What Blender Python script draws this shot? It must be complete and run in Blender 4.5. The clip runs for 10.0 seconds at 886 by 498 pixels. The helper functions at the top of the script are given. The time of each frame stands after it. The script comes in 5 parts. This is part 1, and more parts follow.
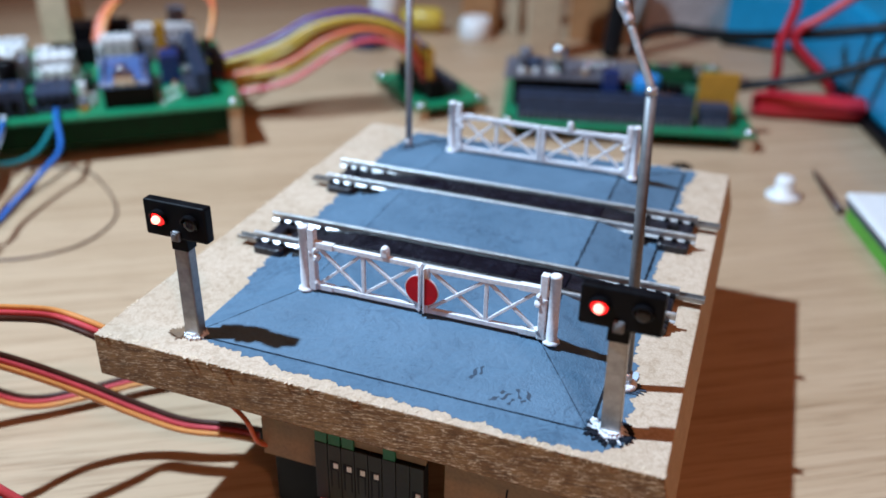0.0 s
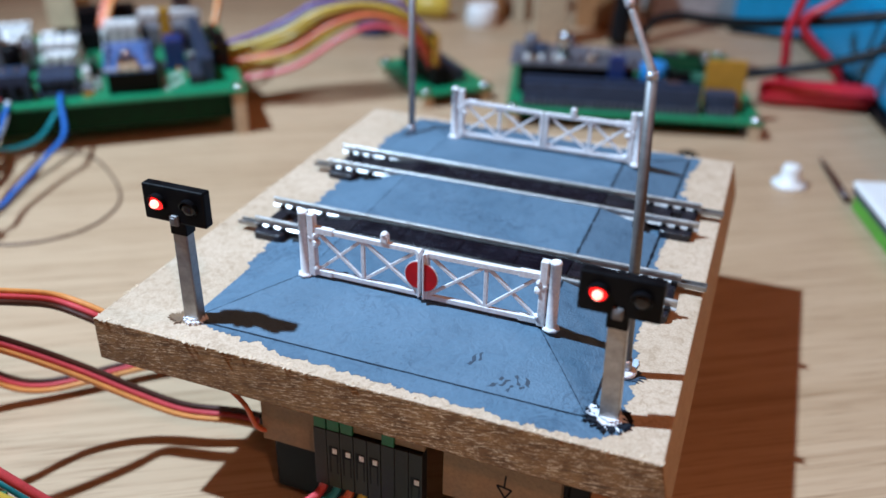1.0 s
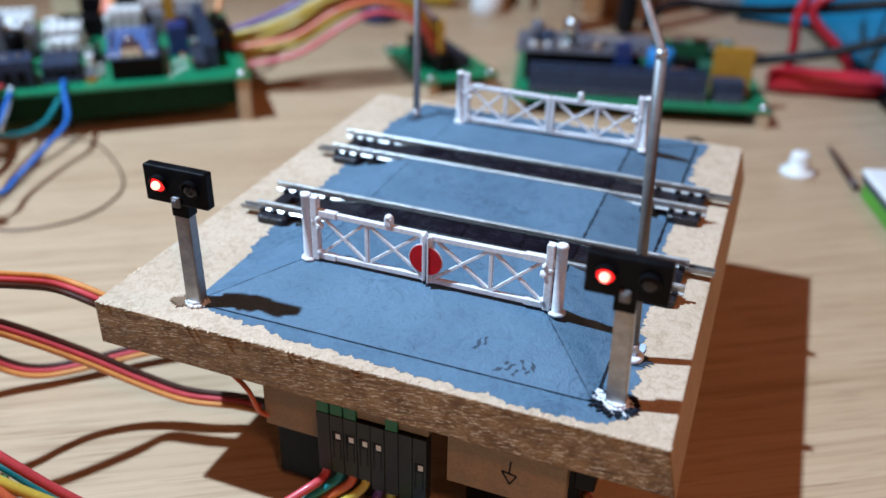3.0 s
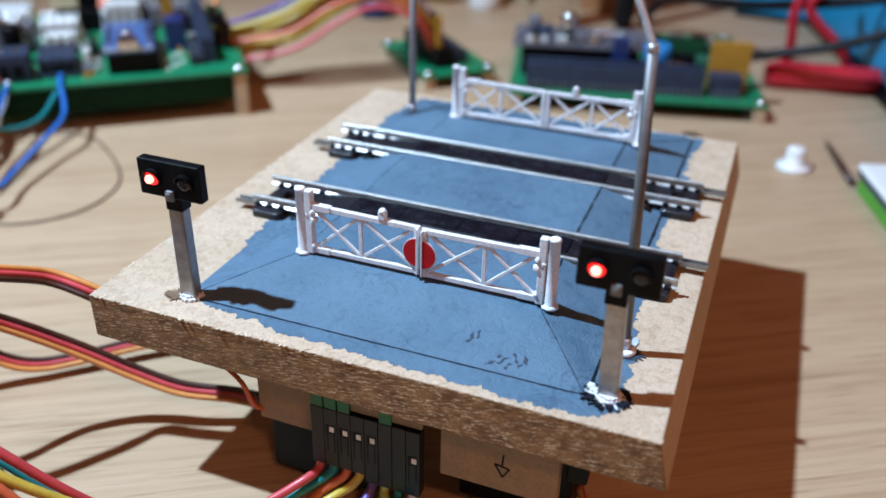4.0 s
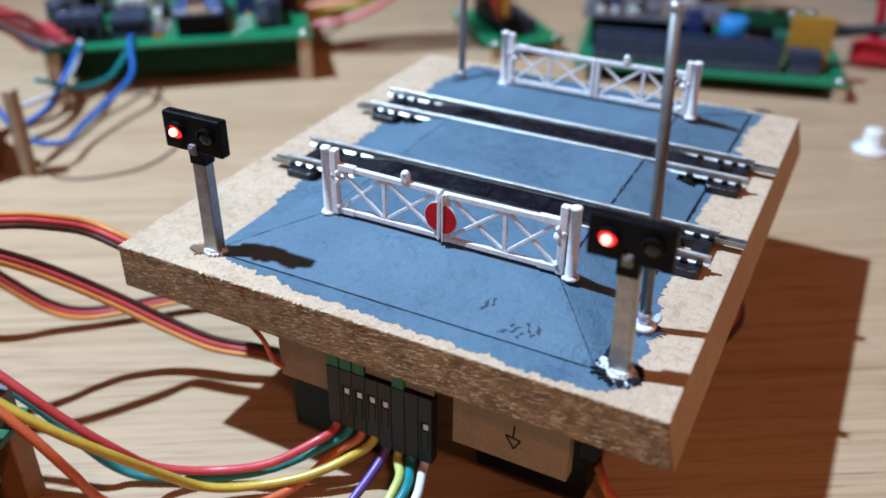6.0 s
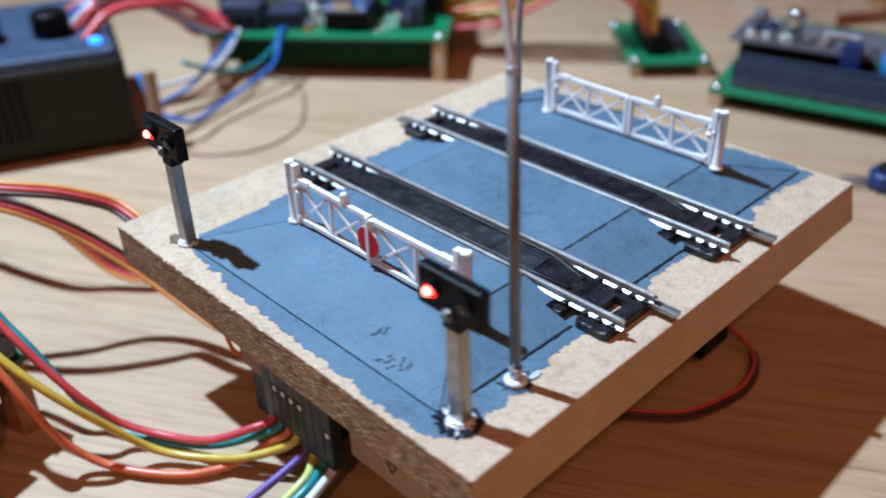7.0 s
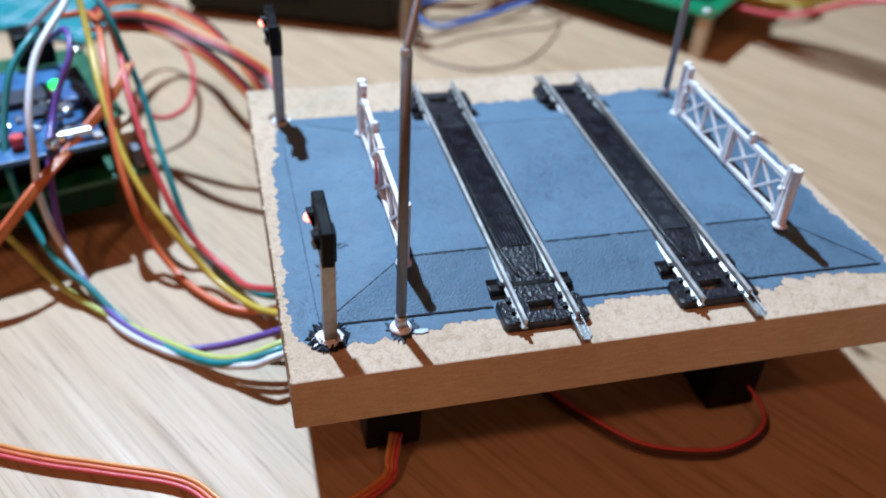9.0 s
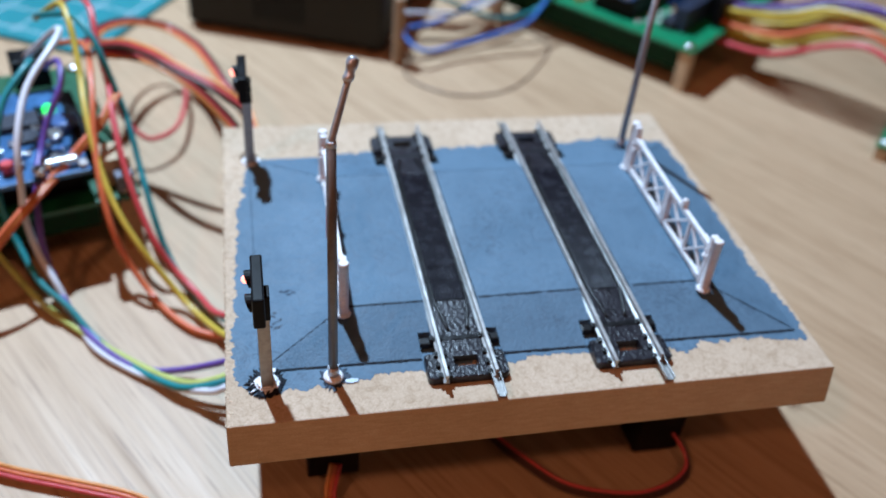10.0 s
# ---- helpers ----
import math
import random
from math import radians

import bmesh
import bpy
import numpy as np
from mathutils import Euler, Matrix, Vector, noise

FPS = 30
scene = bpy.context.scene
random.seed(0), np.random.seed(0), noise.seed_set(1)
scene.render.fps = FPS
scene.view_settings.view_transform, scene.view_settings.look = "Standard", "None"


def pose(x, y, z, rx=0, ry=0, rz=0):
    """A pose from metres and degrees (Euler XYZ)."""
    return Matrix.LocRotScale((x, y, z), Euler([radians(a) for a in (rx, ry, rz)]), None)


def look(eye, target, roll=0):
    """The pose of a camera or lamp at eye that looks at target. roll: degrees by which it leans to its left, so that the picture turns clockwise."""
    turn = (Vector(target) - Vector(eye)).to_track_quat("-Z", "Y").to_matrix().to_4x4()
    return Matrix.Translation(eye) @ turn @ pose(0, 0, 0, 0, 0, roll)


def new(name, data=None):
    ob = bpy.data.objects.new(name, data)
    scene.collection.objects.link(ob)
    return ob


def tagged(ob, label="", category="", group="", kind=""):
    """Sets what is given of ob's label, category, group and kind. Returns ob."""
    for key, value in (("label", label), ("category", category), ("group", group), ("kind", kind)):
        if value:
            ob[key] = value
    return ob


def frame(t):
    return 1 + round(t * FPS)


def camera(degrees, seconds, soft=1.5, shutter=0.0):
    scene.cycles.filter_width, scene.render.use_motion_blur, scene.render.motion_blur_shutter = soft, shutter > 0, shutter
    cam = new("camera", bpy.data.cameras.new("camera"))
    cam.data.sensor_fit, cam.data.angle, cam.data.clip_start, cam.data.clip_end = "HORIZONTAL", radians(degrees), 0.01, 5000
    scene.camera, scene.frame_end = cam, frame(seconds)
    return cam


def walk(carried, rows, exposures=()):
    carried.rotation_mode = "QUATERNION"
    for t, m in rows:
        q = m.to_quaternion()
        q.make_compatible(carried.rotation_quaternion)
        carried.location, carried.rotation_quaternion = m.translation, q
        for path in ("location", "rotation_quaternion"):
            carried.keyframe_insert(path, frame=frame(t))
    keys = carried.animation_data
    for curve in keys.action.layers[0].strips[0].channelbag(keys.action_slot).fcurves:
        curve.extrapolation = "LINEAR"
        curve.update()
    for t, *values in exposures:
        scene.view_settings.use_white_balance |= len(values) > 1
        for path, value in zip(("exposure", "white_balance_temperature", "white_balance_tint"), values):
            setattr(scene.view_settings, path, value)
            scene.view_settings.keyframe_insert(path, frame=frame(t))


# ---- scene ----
from mathutils import geometry

# Lengths below are in millimetres; MM turns them into metres. The table top is z = 0.
MM = 0.001

# ---- camera ----
cam = camera(53.6, 10.0, soft=1.6, shutter=0.5)
cam.data.dof.use_dof = True
cam.data.dof.focus_distance = 0.162
cam.data.dof.aperture_fstop = 12.0
# seconds, eye x y z, yaw, pitch, roll
PATH = [
    (0.0, 111.2, -110.2, 138.7, 19.81, -27.93, 1.21),
    (0.5, 111.0, -110.0, 137.5, 20.11, -28.49, 1.21),
    (1.0, 112.4, -109.2, 137.9, 20.35, -28.70, 1.22),
    (1.5, 112.1, -108.8, 137.1, 20.49, -28.91, 1.19),
    (2.0, 112.8, -107.2, 136.8, 20.47, -29.11, 1.25),
    (2.5, 111.8, -108.1, 135.5, 20.67, -29.14, 1.15),
    (4.0, 113.3, -108.2, 135.5, 20.66, -29.56, 1.26),
    (4.5, 113.6, -107.4, 135.5, 20.65, -29.62, 1.28),
    (5.0, 113.2, -108.6, 135.5, 20.60, -29.71, 1.21),
    (5.5, 115.6, -107.2, 133.9, 22.47, -30.52, 1.08),
    (5.7, 117.7, -105.5, 132.1, 23.86, -30.70, 0.76),
    (6.8, 158.9, -77.4, 138.1, 41.21, -32.17, -0.50),
    (7.0, 172.3, -66.4, 141.1, 45.75, -31.86, -1.16),
    (7.5, 191.7, -48.4, 137.3, 55.19, -31.95, -0.87),
    (8.0, 203.2, -35.1, 138.3, 64.04, -32.73, 0.82),
    (8.5, 216.3, -15.6, 145.4, 70.25, -35.14, 3.08),
    (9.0, 216.6, -6.4, 155.1, 73.48, -37.31, 4.17),
    (9.5, 219.7, 3.7, 169.7, 74.68, -38.17, 5.21),
    (10.0, 221.5, 9.0, 177.6, 75.08, -38.74, 5.80),
]
walk(cam, [(t, pose(x * MM, y * MM, z * MM, 90 + pitch, 0, yaw) @ pose(0, 0, 0, 0, 0, roll)) for t, x, y, z, yaw, pitch, roll in PATH], exposures=[(0.0, -0.08), (7.0, -0.04), (8.5, -0.03), (9.0, -0.07), (9.5, -0.1), (10.0, -0.22)])
scene.view_settings.exposure = 0.0

# ---- light: one bright white desk lamp close by, two warm ones, a little warm room light ----
world = bpy.data.worlds.new("room_light")
world.use_nodes = True
world.node_tree.nodes["Background"].inputs[0].default_value = (1.0, 0.82, 0.74, 1)
world.node_tree.nodes["Background"].inputs[1].default_value = 0.02
scene.world = world


def lamp(name, x, y, z, watts, colour, size):
    data = bpy.data.lights.new(name, "POINT")
    data.energy, data.color, data.shadow_soft_size = watts, colour, size * MM
    ob = new(name, data)
    ob.location = (x * MM, y * MM, z * MM)
    return ob


def spot(name, x, y, z, target, watts, colour, size, cone):
    data = bpy.data.lights.new(name, "SPOT")
    data.energy, data.color, data.shadow_soft_size = watts, colour, size * MM
    data.spot_size, data.spot_blend = radians(cone), 1.0
    ob = new(name, data)
    ob.matrix_world = look((x * MM, y * MM, z * MM), tuple(c * MM for c in target))
    return ob


spot("white_desk_lamp_light", -290, -90, 694, (-20, 50, 20), 63.0, (0.53, 0.75, 1.0), 10, 79)
lamp("warm_lamp_light", 590, -610, 900, 10.2, (1.0, 0.43, 0.24), 40)
lamp("warm_ceiling_lamp_light", 927, 260, 1500, 9.0, (1.0, 0.43, 0.24), 60)

# ---- materials ----


def shader(name):
    m = bpy.data.materials.new(name)
    m.use_nodes = True
    return m, m.node_tree.nodes, m.node_tree.links, m.node_tree.nodes["Principled BSDF"]


def rgb(c):
    return (*c, 1)


def coords(nodes, links, scale=(1, 1, 1), turn=0.0):
    tc, mp = nodes.new("ShaderNodeTexCoord"), nodes.new("ShaderNodeMapping")
    mp.inputs["Scale"].default_value = scale
    mp.inputs["Rotation"].default_value = (0, 0, radians(turn))
    links.new(tc.outputs["Object"], mp.inputs["Vector"])
    return mp.outputs["Vector"]


def noise_node(nodes, links, vec, scale, detail=4.0, rough=0.55, warp=0.0):
    n = nodes.new("ShaderNodeTexNoise")
    n.inputs["Scale"].default_value = scale
    n.inputs["Detail"].default_value = detail
    n.inputs["Roughness"].default_value = rough
    n.inputs["Distortion"].default_value = warp
    links.new(vec, n.inputs["Vector"])
    return n.outputs["Fac"]


def ramp(nodes, links, fac, stops):
    r = nodes.new("ShaderNodeValToRGB")
    e = r.color_ramp.elements
    e[0].position, e[0].color = stops[0][0], rgb(stops[0][1])
    e[1].position, e[1].color = stops[-1][0], rgb(stops[-1][1])
    for p, c in stops[1:-1]:
        k = e.new(p)
        k.color = rgb(c)
    links.new(fac, r.inputs["Fac"])
    return r.outputs["Color"]


def blend(nodes, links, a, b, fac, mode="MIX"):
    m = nodes.new("ShaderNodeMix")
    m.data_type, m.blend_type = "RGBA", mode
    for sock, v in ((m.inputs[0], fac), (m.inputs[6], a), (m.inputs[7], b)):
        if isinstance(v, (int, float)):
            sock.default_value = v
        elif isinstance(v, tuple):
            sock.default_value = rgb(v)
        else:
            links.new(v, sock)
    return m.outputs[2]


def bump(nodes, links, bsdf, height, strength, distance):
    b = nodes.new("ShaderNodeBump")
    b.inputs["Strength"].default_value = strength
    b.inputs["Distance"].default_value = distance * MM
    links.new(height, b.inputs["Height"])
    links.new(b.outputs["Normal"], bsdf.inputs["Normal"])


def plain(name, colour, rough=0.5, metal=0.0, spread=0.25, scale=300, fine=2500, rise=0.05, strength=0.3, coat=0.0, shine=0.5):
    """A surface of one colour with blotches and fine grain."""
    m, n, l, b = shader(name)
    v = coords(n, l)
    big, small = noise_node(n, l, v, scale), noise_node(n, l, v, fine, 2.0)
    lo = tuple(c * (1 - spread) for c in colour)
    hi = tuple(min(1.0, c * (1 + spread)) for c in colour)
    col = ramp(n, l, big, [(0.3, lo), (0.7, hi)])
    grain = ramp(n, l, small, [(0.3, (0.82, 0.82, 0.82)), (0.7, (1, 1, 1))])
    l.new(blend(n, l, col, grain, 1.0, "MULTIPLY"), b.inputs["Base Color"])
    r = ramp(n, l, big, [(0.3, (rough * 0.8,) * 3), (0.7, (min(1, rough * 1.2),) * 3)])
    l.new(r, b.inputs["Roughness"])
    b.inputs["Metallic"].default_value = metal
    b.inputs["Coat Weight"].default_value = coat
    b.inputs["Specular IOR Level"].default_value = shine
    bump(n, l, b, small, strength, rise)
    return m


def wood_table():
    m, n, l, b = shader("oak_veneer")
    v = coords(n, l, (1, 1, 1), -31)
    stretch = n.new("ShaderNodeMapping")
    stretch.inputs["Scale"].default_value = (7, 190, 1)
    l.new(v, stretch.inputs["Vector"])
    broad = n.new("ShaderNodeMapping")
    broad.inputs["Scale"].default_value = (2.5, 34, 1)
    l.new(v, broad.inputs["Vector"])
    pores = n.new("ShaderNodeMapping")
    pores.inputs["Scale"].default_value = (45, 1300, 1)
    l.new(v, pores.inputs["Vector"])
    fine = noise_node(n, l, stretch.outputs["Vector"], 1.0, 6.0, 0.62, 0.4)
    wide = noise_node(n, l, broad.outputs["Vector"], 1.0, 3.0, 0.5, 0.6)
    pore = noise_node(n, l, pores.outputs["Vector"], 1.0, 2.0)
    thin = n.new("ShaderNodeMapping")
    thin.inputs["Scale"].default_value = (16, 520, 1)
    l.new(v, thin.inputs["Vector"])
    streak = noise_node(n, l, thin.outputs["Vector"], 1.0, 4.0, 0.6, 0.3)
    c1 = ramp(n, l, fine, [(0.28, (0.395, 0.264, 0.156)), (0.46, (0.447, 0.305, 0.188)), (0.72, (0.495, 0.347, 0.222))])
    c4 = ramp(n, l, streak, [(0.30, (0.52, 0.42, 0.33)), (0.50, (1, 1, 1))])
    c1 = blend(n, l, c1, c4, 0.5, "MULTIPLY")
    c2 = ramp(n, l, wide, [(0.3, (0.86, 0.83, 0.79)), (0.7, (1, 1, 1))])
    c3 = ramp(n, l, pore, [(0.30, (0.55, 0.47, 0.40)), (0.42, (1, 1, 1))])
    col = blend(n, l, blend(n, l, c1, c2, 0.8, "MULTIPLY"), c3, 0.7, "MULTIPLY")
    l.new(col, b.inputs["Base Color"])
    l.new(ramp(n, l, fine, [(0.3, (0.56,) * 3), (0.7, (0.44,) * 3)]), b.inputs["Roughness"])
    bump(n, l, b, pore, 0.25, 0.06)
    return m


def mdf(name, dark, light, fleck, contrast=0.5, rise=0.12, speck=(1700, 1700, 1700), clump=0.0):
    m, n, l, b = shader(name)
    v = coords(n, l)
    sv = coords(n, l, speck)
    big = noise_node(n, l, v, 60)
    small = noise_node(n, l, sv, 1.0, 3.0, 0.6)
    tiny = noise_node(n, l, v, 3800, 2.0)
    c = ramp(n, l, small, [(0.5 - 0.3 * contrast, dark), (0.52, light), (0.5 + 0.3 * contrast, fleck)])
    c = blend(n, l, c, ramp(n, l, big, [(0.3, (0.86, 0.84, 0.8)), (0.7, (1, 1, 1))]), 1.0, "MULTIPLY")
    c = blend(n, l, c, ramp(n, l, tiny, [(0.3, (0.84, 0.82, 0.8)), (0.65, (1, 1, 1))]), 1.0, "MULTIPLY")
    if clump:
        felt = noise_node(n, l, v, 480, 5.0, 0.65, 1.4)
        c = blend(n, l, c, ramp(n, l, felt, [(0.34, (0.74, 0.69, 0.63)), (0.5, (0.96, 0.95, 0.94)), (0.66, (1.0, 1.0, 1.0))]), clump, "MULTIPLY")
    l.new(c, b.inputs["Base Color"])
    b.inputs["Roughness"].default_value = 0.9
    bump(n, l, b, felt if clump else small, 0.6, rise)
    return m


def sawn_edge():
    """Brown fibreboard cut by a saw: fine pale torn flecks in slanting level streaks."""
    m, n, l, b = shader("mdf_sawn_edge")
    v = coords(n, l)
    slant = n.new("ShaderNodeMapping")
    slant.inputs["Rotation"].default_value = (0, radians(9), 0)
    l.new(v, slant.inputs["Vector"])

    def grain(scale, detail, warp):
        mp = n.new("ShaderNodeMapping")
        mp.inputs["Scale"].default_value = scale
        l.new(slant.outputs["Vector"], mp.inputs["Vector"])
        return noise_node(n, l, mp.outputs["Vector"], 1.0, detail, 0.62, warp)

    streak = grain((430, 430, 3800), 4.0, 0.5)
    nick = grain((1300, 1300, 5600), 3.0, 0.2)
    line = grain((110, 110, 1900), 3.0, 0.3)
    tone, patch = noise_node(n, l, v, 210, 3.0), noise_node(n, l, v, 45, 2.0)
    base = ramp(n, l, tone, [(0.3, (0.16, 0.074, 0.024)), (0.7, (0.31, 0.162, 0.060))])
    base = blend(n, l, base, ramp(n, l, line, [(0.36, (0.45, 0.41, 0.37)), (0.52, (1, 1, 1))]), 0.85, "MULTIPLY")
    base = blend(n, l, base, ramp(n, l, nick, [(0.33, (0.35, 0.31, 0.28)), (0.5, (1, 1, 1))]), 0.8, "MULTIPLY")
    flecks = ramp(n, l, streak, [(0.55, (0, 0, 0)), (0.58, (1, 1, 1))])
    where = ramp(n, l, patch, [(0.34, (0.5, 0.5, 0.5)), (0.54, (1, 1, 1))])
    broken = ramp(n, l, nick, [(0.46, (0, 0, 0)), (0.56, (1, 1, 1))])
    amount = blend(n, l, blend(n, l, flecks, where, 1.0, "MULTIPLY"), broken, 0.8, "MULTIPLY")
    l.new(blend(n, l, base, (0.80, 0.61, 0.40), amount), b.inputs["Base Color"])
    b.inputs["Roughness"].default_value = 0.85
    bump(n, l, b, nick, 0.8, 0.14)
    return m


def road_paint(name="blue_grey_paint", stipple=0.0):
    m, n, l, b = shader(name)
    v = coords(n, l)
    big, mid = noise_node(n, l, v, 45, 4.0, 0.6, 0.8), noise_node(n, l, v, 260, 5.0, 0.65, 1.2)
    fine = noise_node(n, l, v, 1500, 3.0)
    c = ramp(n, l, big, [(0.3, (0.064, 0.126, 0.187)), (0.7, (0.093, 0.168, 0.240))])
    c = blend(n, l, c, ramp(n, l, mid, [(0.26, (0.62, 0.65, 0.70)), (0.48, (1, 1, 1)), (0.72, (1.0, 1.0, 1.0))]), 0.75, "MULTIPLY")
    dry = noise_node(n, l, v, 620, 4.0, 0.7, 2.2)
    c = blend(n, l, c, ramp(n, l, dry, [(0.33, (0.55, 0.58, 0.63)), (0.43, (1, 1, 1))]), ramp(n, l, noise_node(n, l, v, 62, 3.0, 0.5, 0.6), [(0.48, (0, 0, 0)), (0.62, (1, 1, 1))]), "MULTIPLY")
    scrawl = noise_node(n, l, v, 150, 3.0, 0.6, 3.2)
    where = ramp(n, l, noise_node(n, l, v, 38, 2.0, 0.5, 0.4), [(0.53, (0, 0, 0)), (0.63, (1, 1, 1))])
    lines = ramp(n, l, scrawl, [(0.44, (1, 1, 1)), (0.485, (0.5, 0.53, 0.58)), (0.5, (0.42, 0.45, 0.5)), (0.515, (1.0, 1.0, 1.0)), (0.6, (1, 1, 1))])
    c = blend(n, l, c, blend(n, l, (1.0, 1.0, 1.0), lines, where), 0.8, "MULTIPLY")
    c = blend(n, l, c, ramp(n, l, fine, [(0.3, (0.85, 0.86, 0.88)), (0.7, (1, 1, 1))]), 1.0, "MULTIPLY")
    l.new(c, b.inputs["Base Color"])
    l.new(ramp(n, l, mid, [(0.3, (0.58,) * 3), (0.7, (0.78,) * 3)]), b.inputs["Roughness"])
    if stipple:
        bump(n, l, b, noise_node(n, l, v, 2300, 2.0, 0.5, 0.3), 0.9, stipple)
    else:
        bump(n, l, b, mid, 0.75, 0.4)
    return m


def glow(name, colour, strength):
    m, n, l, b = shader(name)
    b.inputs["Base Color"].default_value = rgb(colour)
    b.inputs["Emission Color"].default_value = rgb(colour)
    b.inputs["Emission Strength"].default_value = strength
    b.inputs["Roughness"].default_value = 0.3
    return m


OAK = wood_table()
MDF_TOP = mdf("mdf_face", (0.49, 0.37, 0.265), (0.565, 0.435, 0.32), (0.635, 0.505, 0.39), 1.0, 0.16, (2300, 2300, 2300), 0.9)
MDF_EDGE = sawn_edge()
MDF_SIDE = mdf("mdf_smooth_edge", (0.47, 0.33, 0.19), (0.54, 0.385, 0.23), (0.59, 0.44, 0.28), 0.9, 0.03, (700, 260, 2200))
FIBRE = plain("torn_fibre", (0.60, 0.46, 0.32), 0.95)
ROAD = road_paint()
ROAD_ROUGH = road_paint("stippled_blue_grey_paint", 0.22)
INK_AND_SHADE = plain("dark_ink_and_step_shade", (0.009, 0.012, 0.019), 0.75, shine=0.2)
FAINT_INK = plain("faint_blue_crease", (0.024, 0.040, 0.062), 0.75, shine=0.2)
SMUDGE = plain("dark_smudge", (0.030, 0.050, 0.078), 0.8, strength=0.6)
BLACK = plain("black_plastic", (0.004, 0.004, 0.005), 0.42, spread=0.4, shine=0.12)
SLEEPER = plain("black_sleeper_plastic", (0.008, 0.008, 0.009), 0.36, spread=0.4, fine=2400, rise=0.14, strength=0.6, shine=0.3)
PITTED = plain("pitted_black_plastic", (0.011, 0.010, 0.015), 0.36, spread=0.4, fine=1250, rise=0.34, strength=0.9, shine=0.45)
PLANK = plain("dark_plank_plastic", (0.0055, 0.005, 0.011), 0.26, spread=0.35, shine=0.6)
RAIL = plain("nickel_silver", (0.60, 0.595, 0.58), 0.38, 0.6, spread=0.12, fine=900)
WHITE = plain("white_paint", (0.80, 0.80, 0.82), 0.5, spread=0.06, scale=500, fine=1500, rise=0.1, strength=0.6)
GLUE = plain("white_glue", (0.82, 0.84, 0.88), 0.35, spread=0.08, rise=0.3, strength=0.8)
DAB = plain("pale_blue_paint_dab", (0.42, 0.52, 0.62), 0.4, spread=0.15)
RED = plain("red_paint", (0.52, 0.008, 0.012), 0.5, spread=0.12, shine=0.2)
ALU = plain("dull_aluminium", (0.42, 0.40, 0.38), 0.42, 0.85, spread=0.25, fine=900, rise=0.06)
STEEL = plain("bright_steel", (0.62, 0.60, 0.58), 0.25, 1.0, spread=0.15)
JOINER = plain("dull_rail_joiner", (0.36, 0.35, 0.34), 0.48, 0.9, spread=0.2)
ARM = plain("scraped_solder_wire", (0.55, 0.57, 0.62), 0.38, 0.6, spread=0.25, fine=700, rise=0.15, strength=0.6)
BROWN_WIRE = plain("brown_grey_wire", (0.40, 0.395, 0.40), 0.38, 0.35, spread=0.25)
DULL = plain("grey_tube", (0.17, 0.168, 0.17), 0.42, 0.4, spread=0.2)
# the same grey tube made paler, with the far pole's reflection in its colour
SHEEN_TUBE = plain("grey_tube_with_painted_sheen", (0.34, 0.345, 0.37), 0.45, 0.3, spread=0.15)
CARD = plain("brown_fibreboard", (0.34, 0.235, 0.15), 0.85, spread=0.12, fine=1600)
PCB = plain("green_solder_mask", (0.005, 0.20, 0.085), 0.35, spread=0.2, coat=0.3)
# board green darkened, so the shade below the boards is in the colour
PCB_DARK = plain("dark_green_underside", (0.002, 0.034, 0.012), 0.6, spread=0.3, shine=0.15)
PCB_GREEN = plain("deep_green_solder_mask", (0.003, 0.085, 0.034), 0.45, spread=0.25, coat=0.2)
NAVY_PCB = plain("navy_solder_mask", (0.03, 0.12, 0.28), 0.35, spread=0.25, coat=0.3)
BLUE_PCB = plain("blue_solder_mask", (0.05, 0.12, 0.30), 0.35, spread=0.2, coat=0.3)
TIMBER = plain("pale_wood", (0.52, 0.38, 0.24), 0.7, spread=0.12, fine=1200)
DARK_TIMBER = plain("brown_wood", (0.36, 0.17, 0.065), 0.6, spread=0.2, fine=1200)
GREY = plain("grey_plastic", (0.030, 0.033, 0.048), 0.5, shine=0.3)
SILVERY = plain("dull_silver_module", (0.16, 0.16, 0.19), 0.45, 0.3)
PALE_GREY = plain("pale_grey_plastic", (0.45, 0.43, 0.42), 0.5)
PLUG = plain("dark_grey_plug_plastic", (0.017, 0.018, 0.020), 0.45, spread=0.25, shine=0.3)
STAIN = plain("brown_stain", (0.17, 0.10, 0.055), 0.85, spread=0.3, scale=900)
SLATE = plain("blue_grey_plastic", (0.030, 0.042, 0.075), 0.45, shine=0.25)
CASE_TOP = plain("blue_grey_case_top", (0.034, 0.055, 0.10), 0.5, shine=0.25)
BOX_BLACK = plain("textured_black_case", (0.017, 0.016, 0.012), 0.6, fine=1500, rise=0.1, shine=0.25)
IVORY = plain("white_plastic", (0.78, 0.78, 0.76), 0.4, spread=0.05)
TIN = plain("solder_tin", (0.70, 0.70, 0.70), 0.25, 1.0, spread=0.15)
AMBER = plain("amber_plastic", (0.42, 0.21, 0.02), 0.45, spread=0.12)
CYAN = plain("cyan_plastic", (0.0, 0.27, 0.50), 0.45, spread=0.15)
MAT = plain("teal_cutting_mat", (0.0, 0.19, 0.22), 0.6, spread=0.15)
BLUE = plain("blue_plastic", (0.010, 0.028, 0.12), 0.35, spread=0.15)
SKY = plain("light_blue_plastic", (0.02, 0.22, 0.55), 0.35, spread=0.15)
TEAL_GREEN = plain("green_plastic", (0.015, 0.10, 0.06), 0.45, spread=0.15)
GREEN_TIP = plain("mid_green_plastic", (0.01, 0.17, 0.07), 0.5, spread=0.15)
LEAF_GREEN = plain("bright_green_plastic", (0.08, 0.32, 0.03), 0.45, spread=0.15)
